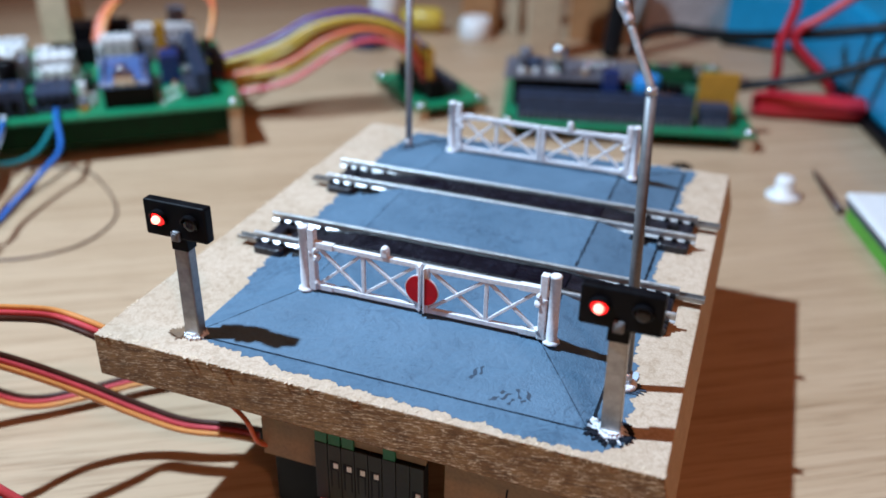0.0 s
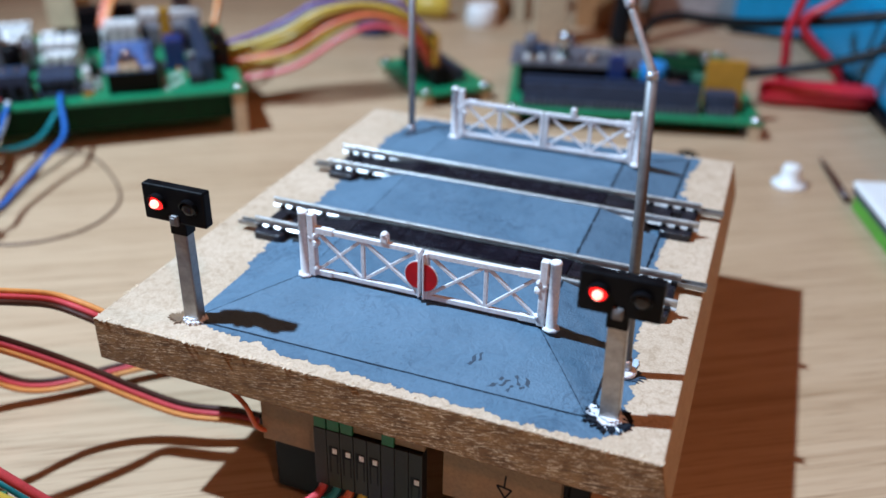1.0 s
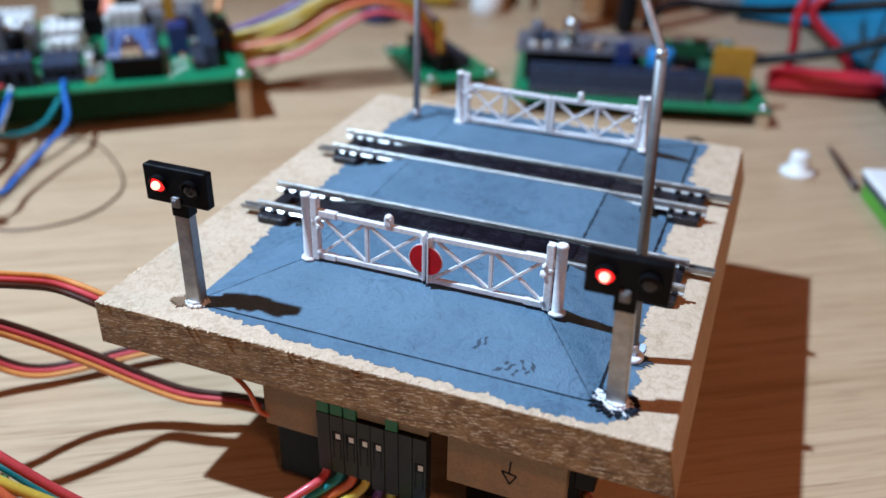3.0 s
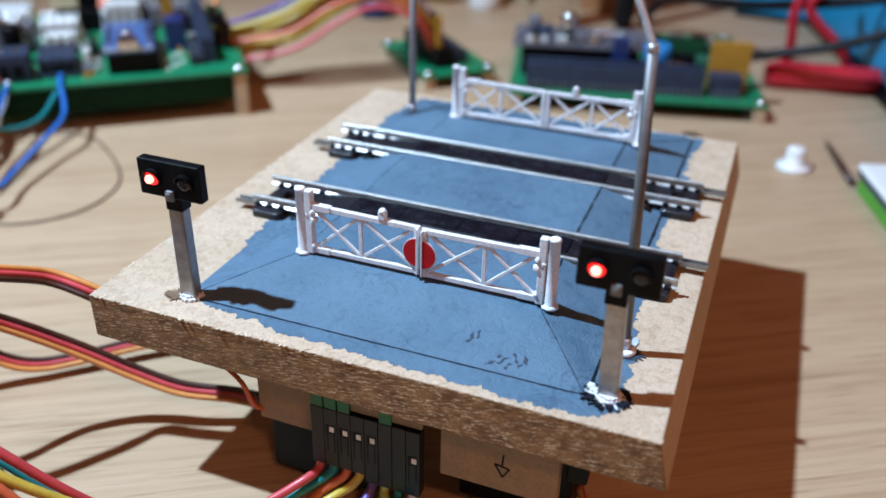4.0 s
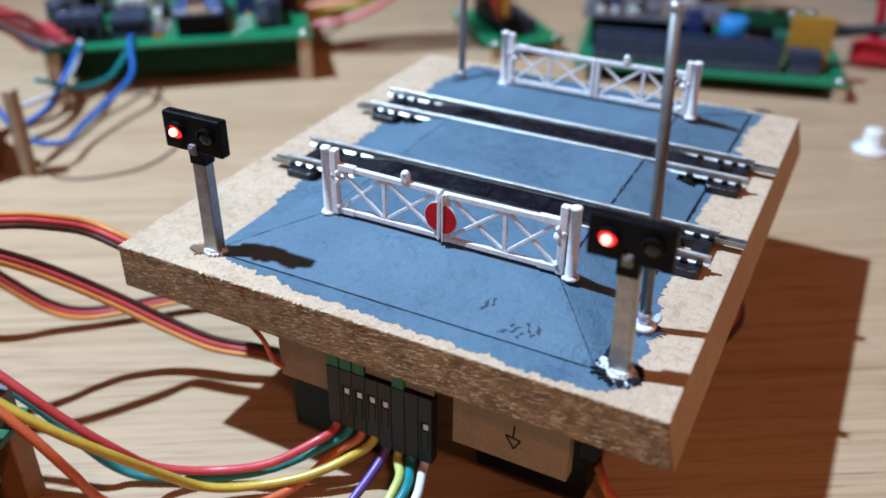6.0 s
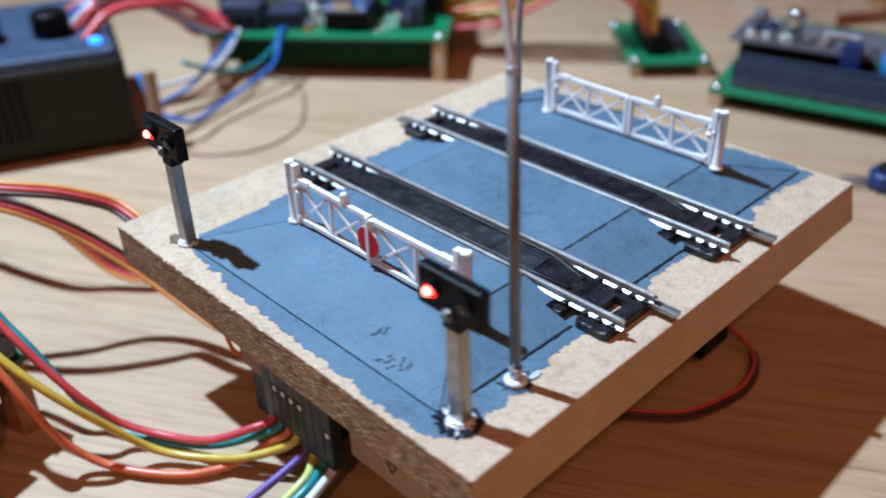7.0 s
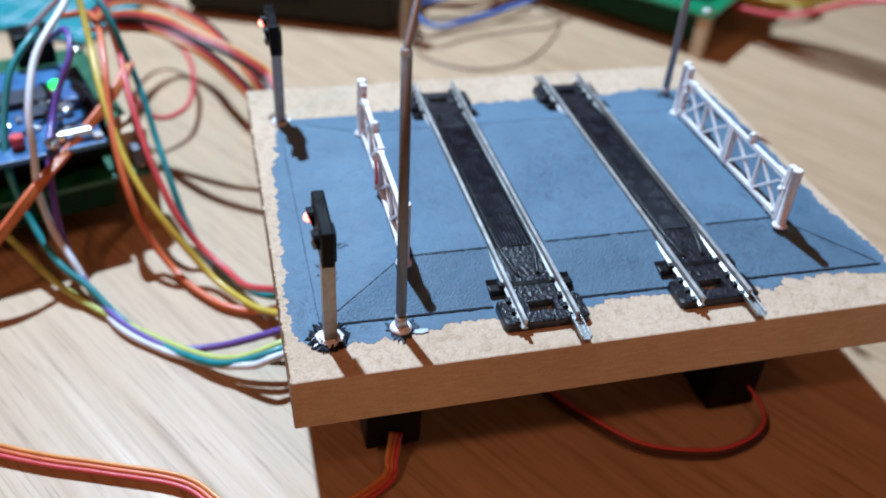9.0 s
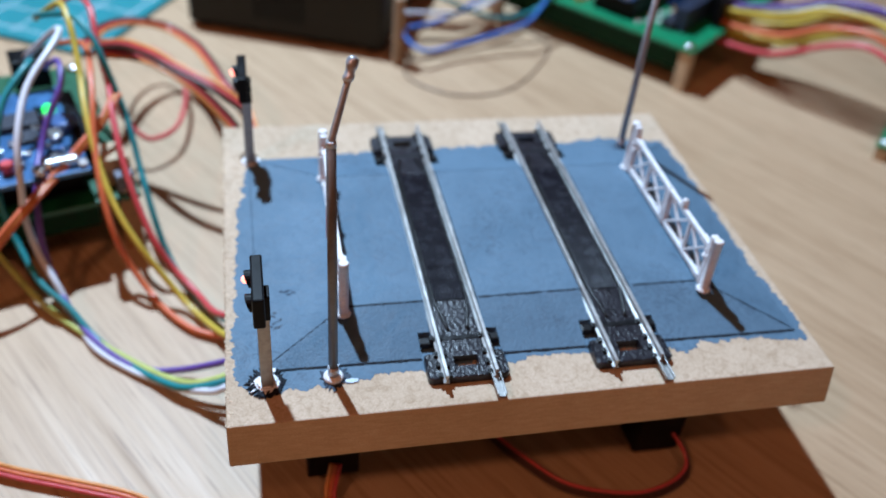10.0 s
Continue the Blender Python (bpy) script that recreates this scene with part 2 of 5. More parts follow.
CABLE = {
    "red": plain("red_insulation", (0.60, 0.07, 0.08), 0.35, spread=0.1),
    "deep_red": plain("deep_red_plastic", (0.55, 0.018, 0.035), 0.35, spread=0.12),
    "orange": plain("orange_insulation", (0.66, 0.15, 0.06), 0.35, spread=0.1),
    "pale_orange": plain("pale_orange_insulation", (0.70, 0.28, 0.08), 0.35, spread=0.1),
    "yellow": plain("yellow_insulation", (0.58, 0.42, 0.06), 0.35, spread=0.1),
    "lime": plain("lime_insulation", (0.50, 0.56, 0.16), 0.35, spread=0.1),
    "teal": plain("teal_insulation", (0.01, 0.22, 0.24), 0.35, spread=0.1),
    "purple": plain("purple_insulation", (0.12, 0.06, 0.30), 0.35, spread=0.1),
    "white": plain("white_insulation", (0.70, 0.72, 0.78), 0.35, spread=0.05),
    "brown": plain("brown_insulation", (0.06, 0.02, 0.012), 0.4, spread=0.15),
    "black": plain("black_insulation", (0.006, 0.006, 0.008), 0.45, spread=0.2, shine=0.25),
    "blue": plain("blue_insulation", (0.02, 0.14, 0.48), 0.35, spread=0.1),
}
LIT = glow("lit_red_led", (1.0, 0.012, 0.012), 2.2)
LIT_CORE = glow("lit_red_led_core", (1.0, 0.26, 0.2), 4.2)
LIT_GREEN = glow("lit_green_led", (0.03, 1.0, 0.12), 2.5)
LIT_BLUE = glow("lit_blue_led", (0.02, 0.25, 1.0), 3.0)
UNLIT = plain("dark_red_lens", (0.010, 0.005, 0.006), 0.25)
WALL = plain("cream_wall_paint", (0.55, 0.47, 0.38), 0.9, scale=3, fine=200)
CARPET = plain("brown_carpet", (0.14, 0.09, 0.06), 0.95, scale=8, fine=300)

# ---- mesh helpers (millimetres) ----


def block(bm, x0, y0, z0, x1, y1, z1, bev=0.0, turn=None):
    t = bmesh.new()
    bmesh.ops.create_cube(t, size=1.0, matrix=Matrix.Translation(((x0 + x1) / 2, (y0 + y1) / 2, (z0 + z1) / 2)) @ Matrix.Diagonal((x1 - x0, y1 - y0, z1 - z0, 1)))
    if bev:
        bmesh.ops.bevel(t, geom=t.edges[:], offset=bev, segments=2, affect="EDGES", profile=0.5)
    if turn:
        bmesh.ops.transform(t, matrix=turn, verts=t.verts)
    merge(bm, t)
    return bm


def merge(bm, t):
    me = bpy.data.meshes.new("merge")
    t.to_mesh(me)
    t.free()
    bm.from_mesh(me)
    bpy.data.meshes.remove(me)


def rings(bm, frames, radii, seg=12, caps=True, flat=None):
    """A skin round a row of (centre, side, up) frames."""
    rows = []
    for (c, a, b), r in zip(frames, radii):
        rows.append([bm.verts.new(c + (a * math.cos(2 * math.pi * k / seg) + b * math.sin(2 * math.pi * k / seg)) * r) for k in range(seg)])
    for p, q in zip(rows, rows[1:]):
        for k in range(seg):
            bm.faces.new((p[k], p[(k + 1) % seg], q[(k + 1) % seg], q[k])).smooth = True
    if caps:
        bm.faces.new(rows[0][::-1])
        bm.faces.new(rows[-1])
    return bm


def smooth_path(pts, per=6):
    p = [Vector(q) for q in pts]
    p = [p[0] * 2 - p[1]] + p + [p[-1] * 2 - p[-2]]
    out = []
    for i in range(1, len(p) - 2):
        a, b, c, d = p[i - 1: i + 3]
        for k in range(per):
            t = k / per
            out.append(0.5 * ((2 * b) + (c - a) * t + (2 * a - 5 * b + 4 * c - d) * t * t + (3 * b - a - 3 * c + d) * t ** 3))
    out.append(p[-2])
    return out


def sweep(bm, pts, radius, seg=8, per=6, caps=True):
    """A tube along a smooth path; radius: a number or one per given point."""
    path = smooth_path(pts, per) if per > 1 else [Vector(q) for q in pts]
    n = len(path)
    side, frames, radii = None, [], []
    for i, c in enumerate(path):
        d = (path[min(i + 1, n - 1)] - path[max(i - 1, 0)]).normalized()
        if side is None:
            side = d.orthogonal().normalized()
        side = (side - d * side.dot(d)).normalized()
        frames.append((c, side.copy(), d.cross(side)))
        if isinstance(radius, (int, float)):
            radii.append(radius)
        else:
            u = i / max(1, n - 1) * (len(radius) - 1)
            k = min(int(u), len(radius) - 2)
            radii.append(radius[k] + (radius[k + 1] - radius[k]) * (u - k))
    return rings(bm, frames, radii, seg, caps)


def rod(bm, a, b, r0, r1=None, seg=12):
    return sweep(bm, [a, b], [r0, r0 if r1 is None else r1], seg, 1)


def turned(bm, x, y, profile, seg=20):
    """A lathe form about the upright through x, y; profile: (radius, z) upward."""
    fr = [(Vector((x, y, z)), Vector((1, 0, 0)), Vector((0, 1, 0))) for r, z in profile]
    return rings(bm, fr, [r for r, z in profile], seg)


def prism(bm, outline, z0, z1):
    lo = [bm.verts.new((x, y, z0)) for x, y in outline]
    hi = [bm.verts.new((x, y, z1)) for x, y in outline]
    n = len(outline)
    bm.faces.new(hi)
    bm.faces.new(lo[::-1])
    for k in range(n):
        bm.faces.new((lo[k], lo[(k + 1) % n], hi[(k + 1) % n], hi[k]))
    return bm


def thing(name, x, y, z, label, category, turn=0.0, group="", kind=""):
    ob = new(name)
    ob.empty_display_size = 0.005
    ob.matrix_basis = pose(x * MM, y * MM, z * MM, 0, 0, turn)
    return tagged(ob, label, category, group, kind)


def finish(name, bm, material):
    bmesh.ops.scale(bm, vec=(MM, MM, MM), verts=bm.verts)
    bmesh.ops.recalc_face_normals(bm, faces=bm.faces)
    me = bpy.data.meshes.new(name)
    bm.to_mesh(me)
    bm.free()
    for m in material if isinstance(material, (list, tuple)) else [material]:
        me.materials.append(m)
    return new(name, me)


def part(name, bm, material, parent, label=""):
    ob = finish(name, bm, material)
    ob.parent = parent
    return tagged(ob, label)


def solid(name, bm, material, label, category, kind="", group=""):
    return tagged(finish(name, bm, material), label, category, group, kind)


def B():
    return bmesh.new()


RND = random.Random(7)

# ---- the room and the table ----
b = block(B(), -900, -700, -28, 900, 1000, 0, 2.0)
table = solid("table", b, OAK, "oak veneered table top with straight grain", "table")
for lx in (-820, 820):
    for ly in (-620, 920):
        part("table_leg", block(B(), lx - 30, ly - 30, -740, lx + 30, ly + 30, -28, 3), OAK, table)
solid("floor", block(B(), -2000, -2000, -760, 2000, 2200, -740), CARPET, "plain brown carpet floor", "floor", "structure")
solid("ceiling", block(B(), -2000, -2000, 1900, 2000, 2200, 1920), WALL, "plain cream ceiling", "ceiling", "structure")
for nm, q in (("wall_north", (-2000, 2200, 2000, 2240)), ("wall_south", (-2000, -2040, 2000, -2000)), ("wall_west", (-2040, -2000, -2000, 2200)), ("wall_east", (2000, -2000, 2040, 2200))):
    solid(nm, block(B(), q[0], q[1], -740, q[2], q[3], 1900), WALL, "plain cream painted wall", "wall", "structure")

# ---- the baseboard with its painted road ----
W, D, TOP, LOW = 110.0, 130.5, 43.6, 34.2
TRACKS = (49.0, 85.4)
PLATEAU = 47.3


def wobble(x, y, s, seed=0.0):
    return noise.noise(Vector((x * s, y * s, seed)))


baseboard = thing("baseboard", 0, 0, 0, "thick fibreboard slab with rough sawn edges, painted with a blue-grey road", "baseboard")
b = block(B(), 0, 0, LOW, W, D, TOP, 0.35)
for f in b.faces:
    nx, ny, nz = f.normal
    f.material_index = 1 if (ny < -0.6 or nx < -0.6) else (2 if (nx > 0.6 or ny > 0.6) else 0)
for v in b.verts:
    if v.co.x > 100:
        v.co.x += 1.2 if v.co.z < 39 else -0.8
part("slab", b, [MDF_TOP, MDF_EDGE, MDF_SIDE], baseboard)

# torn fibres along the sawn front and left edges
b = B()
for i in range(520):
    if i < 400:
        x, y = RND.uniform(0.5, W - 0.5), abs(RND.gauss(0, 0.7)) - 0.06
    else:
        x, y = abs(RND.gauss(0, 0.5)) - 0.08, RND.uniform(1, D - 1)
    s, h = RND.choice((0.15, 0.2, 0.3, 0.45, 0.7)) * RND.uniform(0.6, 1.2), RND.uniform(0.02, 0.09)
    m = Matrix.Translation((x, y, TOP + h * 0.2)) @ Euler((RND.uniform(-0.3, 0.3), RND.uniform(-0.3, 0.3), RND.uniform(0, 6.28))).to_matrix().to_4x4()
    t = bmesh.new()
    bmesh.ops.create_icosphere(t, subdivisions=1, radius=1.0, matrix=m @ Matrix.Diagonal((s, s * RND.uniform(0.2, 0.5), h, 1)))
    for v in t.verts:
        v.co += Vector((RND.uniform(-1, 1), RND.uniform(-1, 1), 0)) * s * 0.25
    merge(b, t)
tagged(part("torn_fibres", b, FIBRE, baseboard, "pale fluffy torn fibre edge"), kind="stuff")

# thin paint film with a ragged brushed outline
OUTLINE = [(16.5, 7.0), (21.5, 5.6), (31, 4.6), (45, 3.4), (60, 2.6), (75, 2.0), (90, 1.3), (97, 1.8), (101, 4.5), (101.2, 13), (101.2, 18), (100.6, 26),
           (98.6, 33), (99.6, 40), (98, 50), (99.6, 59.7), (98.0, 64), (98.0, 74), (98.5, 86), (99.2, 96), (101.4, 98.5), (98.4, 103), (98.8, 115.6), (100.5, 128.6),
           (90.8, 129.6), (76, 127.6), (55, 128.2), (30, 128.4), (16, 127.2), (13.5, 108), (15.2, 97), (14.2, 86), (15, 73), (15.2, 60), (18.5, 49), (15.4, 40), (16.5, 32), (19.2, 15)]
ring = []
for i in range(len(OUTLINE)):
    (x0, y0), (x1, y1) = OUTLINE[i], OUTLINE[(i + 1) % len(OUTLINE)]
    n = max(2, int(math.hypot(x1 - x0, y1 - y0) / 0.3))
    for k in range(n):
        x, y = x0 + (x1 - x0) * k / n, y0 + (y1 - y0) * k / n
        a = 1.1 * wobble(x, y, 0.4) + 0.8 * wobble(x, y, 1.1, 3) + 0.4 * wobble(x, y, 3.1, 5)
        ln = math.hypot(x1 - x0, y1 - y0)
        ring.append((x + a * (y1 - y0) / ln, max(0.5, y - a * (x1 - x0) / ln), x, y))
film = B()
flat, edges, faces = geometry.delaunay_2d_cdt([Vector((x, y)) for x, y, bx, by in ring], [], [list(range(len(ring)))], 1, 1e-4)[:3]
sheet = [film.verts.new((p.x, p.y, TOP + 0.06)) for p in flat]
for f in faces:
    film.faces.new([sheet[i] for i in f])
skirt = bmesh.ops.extrude_edge_only(film, edges=[e for e in film.edges if e.is_boundary])["geom"]
for v in skirt:
    if isinstance(v, bmesh.types.BMVert):
        v.co.z = TOP - 0.05
part("paint_film", film, ROAD, baseboard, "ragged blue-grey paint edge")

# the raised road: a flat top with sloping sides, slotted for the two tracks
PX0, PX1, PY0, PY1 = 17.6, 96.2, 7.0, 127.0
CX0, CX1, CY0, CY1 = 32.3, 82.0, 25.0, 109.0


def road_height(x, y):
    k = min((x - PX0) / (CX0 - PX0), (PX1 - x) / (PX1 - CX1), (y - PY0) / (CY0 - PY0), (PY1 - y) / (PY1 - CY1), 1.0)
    return TOP + 0.24 + (PLATEAU - TOP - 0.24) * max(0.0, k) + 0.04 * wobble(x, y, 0.6)


def skew(x, y):
    """The outer edge of the road runs a little askew."""
    return x + (y - 65) * 0.014 * max(0.0, (x - CX1) / (PX1 - CX1))


def spread(a, b, breaks, step):
    marks = sorted({a, b, *breaks})
    out = []
    for p, q in zip(marks, marks[1:]):
        n = max(1, round((q - p) / step))
        out += [p + (q - p) * k / n for k in range(n)]
    return out + [b]


xs = spread(PX0, PX1, (26.0, CX0, CX1, 90.0), 1.3)
ys = spread(PY0, PY1, (CY0, CY1, *[t + s * h for t in TRACKS for s in (-1, 1) for h in (6.05, 8.7)]), 1.3)
b = B()
grid = {}


def road_vert(i, j):
    if (i, j) not in grid:
        grid[i, j] = b.verts.new((skew(xs[i], ys[j]), ys[j], road_height(xs[i], ys[j])))
    return grid[i, j]


for i in range(len(xs) - 1):
    for j in range(len(ys) - 1):
        xm, ym = (xs[i] + xs[i + 1]) / 2, (ys[j] + ys[j + 1]) / 2
        half = 6.05 if 26 < xm < 90 else 8.75
        if min(abs(ym - t) for t in TRACKS) < half:
            continue
        f = b.faces.new((road_vert(i, j), road_vert(i + 1, j), road_vert(i + 1, j + 1), road_vert(i, j + 1)))
        f.material_index = 1 if xm > CX1 else 0
rim = [e for e in b.edges if e.is_boundary]
g = bmesh.ops.extrude_edge_only(b, edges=rim)["geom"]
for v in g:
    if isinstance(v, bmesh.types.BMVert):
        v.co.z = TOP + 0.02
part("road_surface", b, [ROAD, ROAD_ROUGH], baseboard, "matt blue-grey painted road")


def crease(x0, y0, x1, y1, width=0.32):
    """A dark line that lies on the road: creases, and foot-step shade put in as colour."""
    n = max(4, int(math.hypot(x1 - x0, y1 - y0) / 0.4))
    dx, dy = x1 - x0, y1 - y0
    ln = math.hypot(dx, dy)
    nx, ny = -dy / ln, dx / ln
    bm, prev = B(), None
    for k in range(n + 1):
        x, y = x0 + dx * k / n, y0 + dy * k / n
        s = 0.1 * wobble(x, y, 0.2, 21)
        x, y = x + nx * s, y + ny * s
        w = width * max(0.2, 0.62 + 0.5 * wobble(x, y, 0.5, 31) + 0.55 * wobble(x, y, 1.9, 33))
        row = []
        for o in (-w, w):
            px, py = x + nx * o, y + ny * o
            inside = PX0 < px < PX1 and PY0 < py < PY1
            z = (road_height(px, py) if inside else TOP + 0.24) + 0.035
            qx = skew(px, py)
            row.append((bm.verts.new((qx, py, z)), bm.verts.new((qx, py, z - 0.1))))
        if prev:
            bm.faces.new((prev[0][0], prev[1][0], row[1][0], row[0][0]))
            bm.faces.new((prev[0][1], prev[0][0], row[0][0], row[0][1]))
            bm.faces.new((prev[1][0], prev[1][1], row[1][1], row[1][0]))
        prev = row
    part("crease", bm, INK_AND_SHADE if width > 0.2 else FAINT_INK, baseboard, "dark line for creases and step shade on the road")


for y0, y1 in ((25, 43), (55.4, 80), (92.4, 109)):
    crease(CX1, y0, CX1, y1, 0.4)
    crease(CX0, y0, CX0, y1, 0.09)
# along the foot: shade of the low step, drawn as a dark strip
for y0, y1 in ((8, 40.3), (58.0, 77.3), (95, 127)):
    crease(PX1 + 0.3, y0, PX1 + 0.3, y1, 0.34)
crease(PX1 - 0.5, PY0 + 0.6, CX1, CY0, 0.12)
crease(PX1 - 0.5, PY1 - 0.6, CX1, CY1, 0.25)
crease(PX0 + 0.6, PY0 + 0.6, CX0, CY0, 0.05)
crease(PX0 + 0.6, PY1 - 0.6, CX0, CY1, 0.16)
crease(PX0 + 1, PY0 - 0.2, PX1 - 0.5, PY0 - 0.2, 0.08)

# dark brush smudges on the near part of the road
for sx, sy, sl, sa in ((73.2, 13.6, 1.1, 1.5), (74.2, 14.4, 0.9, 1.6), (73.0, 12.4, 0.5, 0.6), (78.4, 8.8, 0.8, 0.7), (80.2, 9.8, 1.0, 0.9), (82.2, 11.0, 1.0, 2.1), (84.0, 11.0, 1.0, 2.0), (81.4, 8.9, 0.7, 1.1), (79.4, 10.6, 0.5, 0.5), (83.4, 9.6, 0.5, 1.3), (95, 104.5, 0.9, 1.4)):
    o = []
    for k in range(14):
        a = 2 * math.pi * k / 14
        r = 1 + 0.45 * wobble(sx + math.cos(a), sy + math.sin(a), 1.7, 41)
        ex, ey = math.cos(a) * 1.2 * sl * r, math.sin(a) * 0.27 * r + 0.22 * math.sin(3 * a + sx)
        o.append((sx + ex * math.cos(sa) - ey * math.sin(sa), sy + ex * math.sin(sa) + ey * math.cos(sa)))
    z = road_height(sx, sy)
    bm = prism(B(), o, z - 0.2, z + 0.06)
    for v in bm.verts:
        if v.co.z > z:
            v.co.z = road_height(v.co.x, v.co.y) + 0.05
    part("brush_smudge", bm, SMUDGE, baseboard, "dark brush mark on the road")


# ---- the two tracks ----


def rail_bar(bm, x0, x1, y, z0, z1):
    h = z1 - z0
    prof = [(-0.75, 0), (0.75, 0), (0.75, 0.22), (0.2, 0.5), (0.2, h - 0.75), (0.46, h - 0.55), (0.46, h - 0.08), (0.36, h), (-0.36, h), (-0.46, h - 0.08), (-0.46, h - 0.55), (-0.2, h - 0.75), (-0.2, 0.5), (-0.75, 0.22)]
    a = [bm.verts.new((x0, y + p * 0.8, z0 + q)) for p, q in prof]
    c = [bm.verts.new((x1, y + p * 0.8, z0 + q)) for p, q in prof]
    n = len(prof)
    for k in range(n):
        bm.faces.new((a[k], a[(k + 1) % n], c[(k + 1) % n], c[k]))
    bm.faces.new(a)
    bm.faces.new(c[::-1])
    return bm


def end_frame(bm, x0, x1, half, h0, h1, z0, z1):
    """A chunky moulded plate with rounded corners and a square hole through it."""
    r, hx = 1.1, (x0 + x1) / 2
    outer, inner = [], []
    for cx, cy, a0 in ((x1 - r, half - r, 0), (x0 + r, half - r, 90), (x0 + r, -half + r, 180), (x1 - r, -half + r, 270)):
        for k in range(5):
            a = radians(a0 + 22.5 * k)
            outer.append((cx + r * math.cos(a), cy + r * math.sin(a)))
    for px, py in outer:
        inner.append((h0 if px < hx else h1, (1 if py > 0 else -1) * 2.6))
    n = len(outer)
    rows = []
    for ring_, z, d in ((outer, z0, 0.0), (outer, z1 - 0.25, 0.0), (outer, z1, 0.25), (inner, z1, 0.0), (inner, z0, 0.0)):
        row = []
        for px, py in ring_:
            row.append(bm.verts.new((px - d * (1 if px > hx else -1), py - d * (1 if py > 0 else -1), z)))
        rows.append(row)
    for p, q in zip(rows, rows[1:]):
        for k in range(n):
            bm.faces.new((p[k], p[(k + 1) % n], q[(k + 1) % n], q[k]))
    bmesh.ops.remove_doubles(bm, verts=bm.verts, dist=0.001)
    bmesh.ops.dissolve_degenerate(bm, edges=bm.edges, dist=0.001)
    return bm


def track(yc):
    t = thing("model_railway_track", 57.2, yc, TOP, "short model railway track with black sleepers and metal rails", "track", group="tracks across the road")
    z0, z1 = 1.75, 3.95
    GA = 5.25
    for end in (-1, 1):
        def span(a, b_):
            return sorted((end * a, end * b_))
        bm = end_frame(B(), 39.1, 46.4, 8.6, 40.4, 43.2, 0.1, 1.85)
        for v in bm.verts:
            v.co.x *= end
        part("end_sleeper", bm, PITTED, t, "thick pitted plastic end sleeper with a square hole")
        # the thin raised cross bar with its stub ends
        xa, xb = span(34.4, 36.0)
        bm = block(B(), xa, -6.6, 0.3, xb, 6.6, 2.25, 0.2)
        for sy in (-1, 1):
            ya, yb = sorted((sy * 6.4, sy * 8.7))
            block(bm, xa - 0.25, ya, 0.3, xb + 0.25, yb, 1.75, 0.3)
        part("cross_bar", bm, SLEEPER, t)
        # pitted floor that slopes down from the planks to the end sleeper
        bm = block(B(), 24.9, -4.3, 0.3, 39.2, 4.3, 3.4, 0.12)
        for v in bm.verts:
            if v.co.z > 1.5:
                v.co.z -= 0.118 * max(0.0, v.co.x - 25)
            v.co.x *= end
        part("infill_ramp", bm, PITTED, t, "rough pitted black plastic ramp")
        for sy in (-1, 1):
            for cx in (35.2, 39.9, 43.0, 45.9):
                for o in (-1, 1):
                    xa, xb = span(cx - 0.65, cx + 0.65)
                    ya, yb = sorted((sy * GA + o * 0.42, sy * GA + o * 1.4))
                    part("rail_chair", block(B(), xa, ya, 1.6, xb, yb, 2.6, 0.18), SLEEPER, t)
    part("infill_bed", block(B(), -24.8, -4.4, 0.3, 24.8, 4.4, 2.95), SLEEPER, t)
    for k in range(9):
        y = (k - 4) * 0.745
        for j, (xa, xb) in enumerate(((-24.7, -13.1), (-13.0, 0.5), (0.6, 13.4), (13.5, 24.7))):
            part("plank", block(B(), xa, y - 0.29, 2.85, xb, y + 0.29, 3.42 + 0.05 * ((k * 3 + j) % 2), 0.15), PLANK, t)
    for sy in (-1, 1):
        # check rail beside the planks, bent inward to a stub at both ends
        line = [(-33.4, sy * 2.1, 2.1), (-32.6, sy * 2.25, 2.6), (-26.0, sy * 3.5, 3.3), (-24.0, sy * 3.75, 3.42), (24.0, sy * 3.75, 3.42), (26.0, sy * 3.5, 3.3), (32.6, sy * 2.25, 2.6), (33.4, sy * 2.1, 2.1)]
        part("check_rail", sweep(B(), line, [0.5, 0.42, 0.4, 0.34, 0.34, 0.4, 0.42, 0.5], 8, 1), SLEEPER, t, "thin black check rail with bent ends")
        r = part("rail", rail_bar(B(), -48.0 - 0.6 * sy, 47.4 - 0.3 * sy, sy * GA, z0, z1), RAIL, t, "bright nickel silver rail")
        bm = B()
        xa, xb = (46.0, 52.4) if sy > 0 else (-51.6, -46.0)
        block(bm, xa, sy * GA - 0.95, z0 - 0.18, xb, sy * GA + 0.95, z0 - 0.02, 0.05)
        for o in (-1, 1):
            ya, yb = sorted((sy * GA + o * 0.72, sy * GA + o * 0.98))
            block(bm, xa, ya, z0 - 0.1, xb, yb, z0 + 0.85, 0.06)
        part("rail_joiner", bm, JOINER, r, "folded metal rail joiner")
    return t


for yc in TRACKS:
    track(yc)


# ---- the gates ----


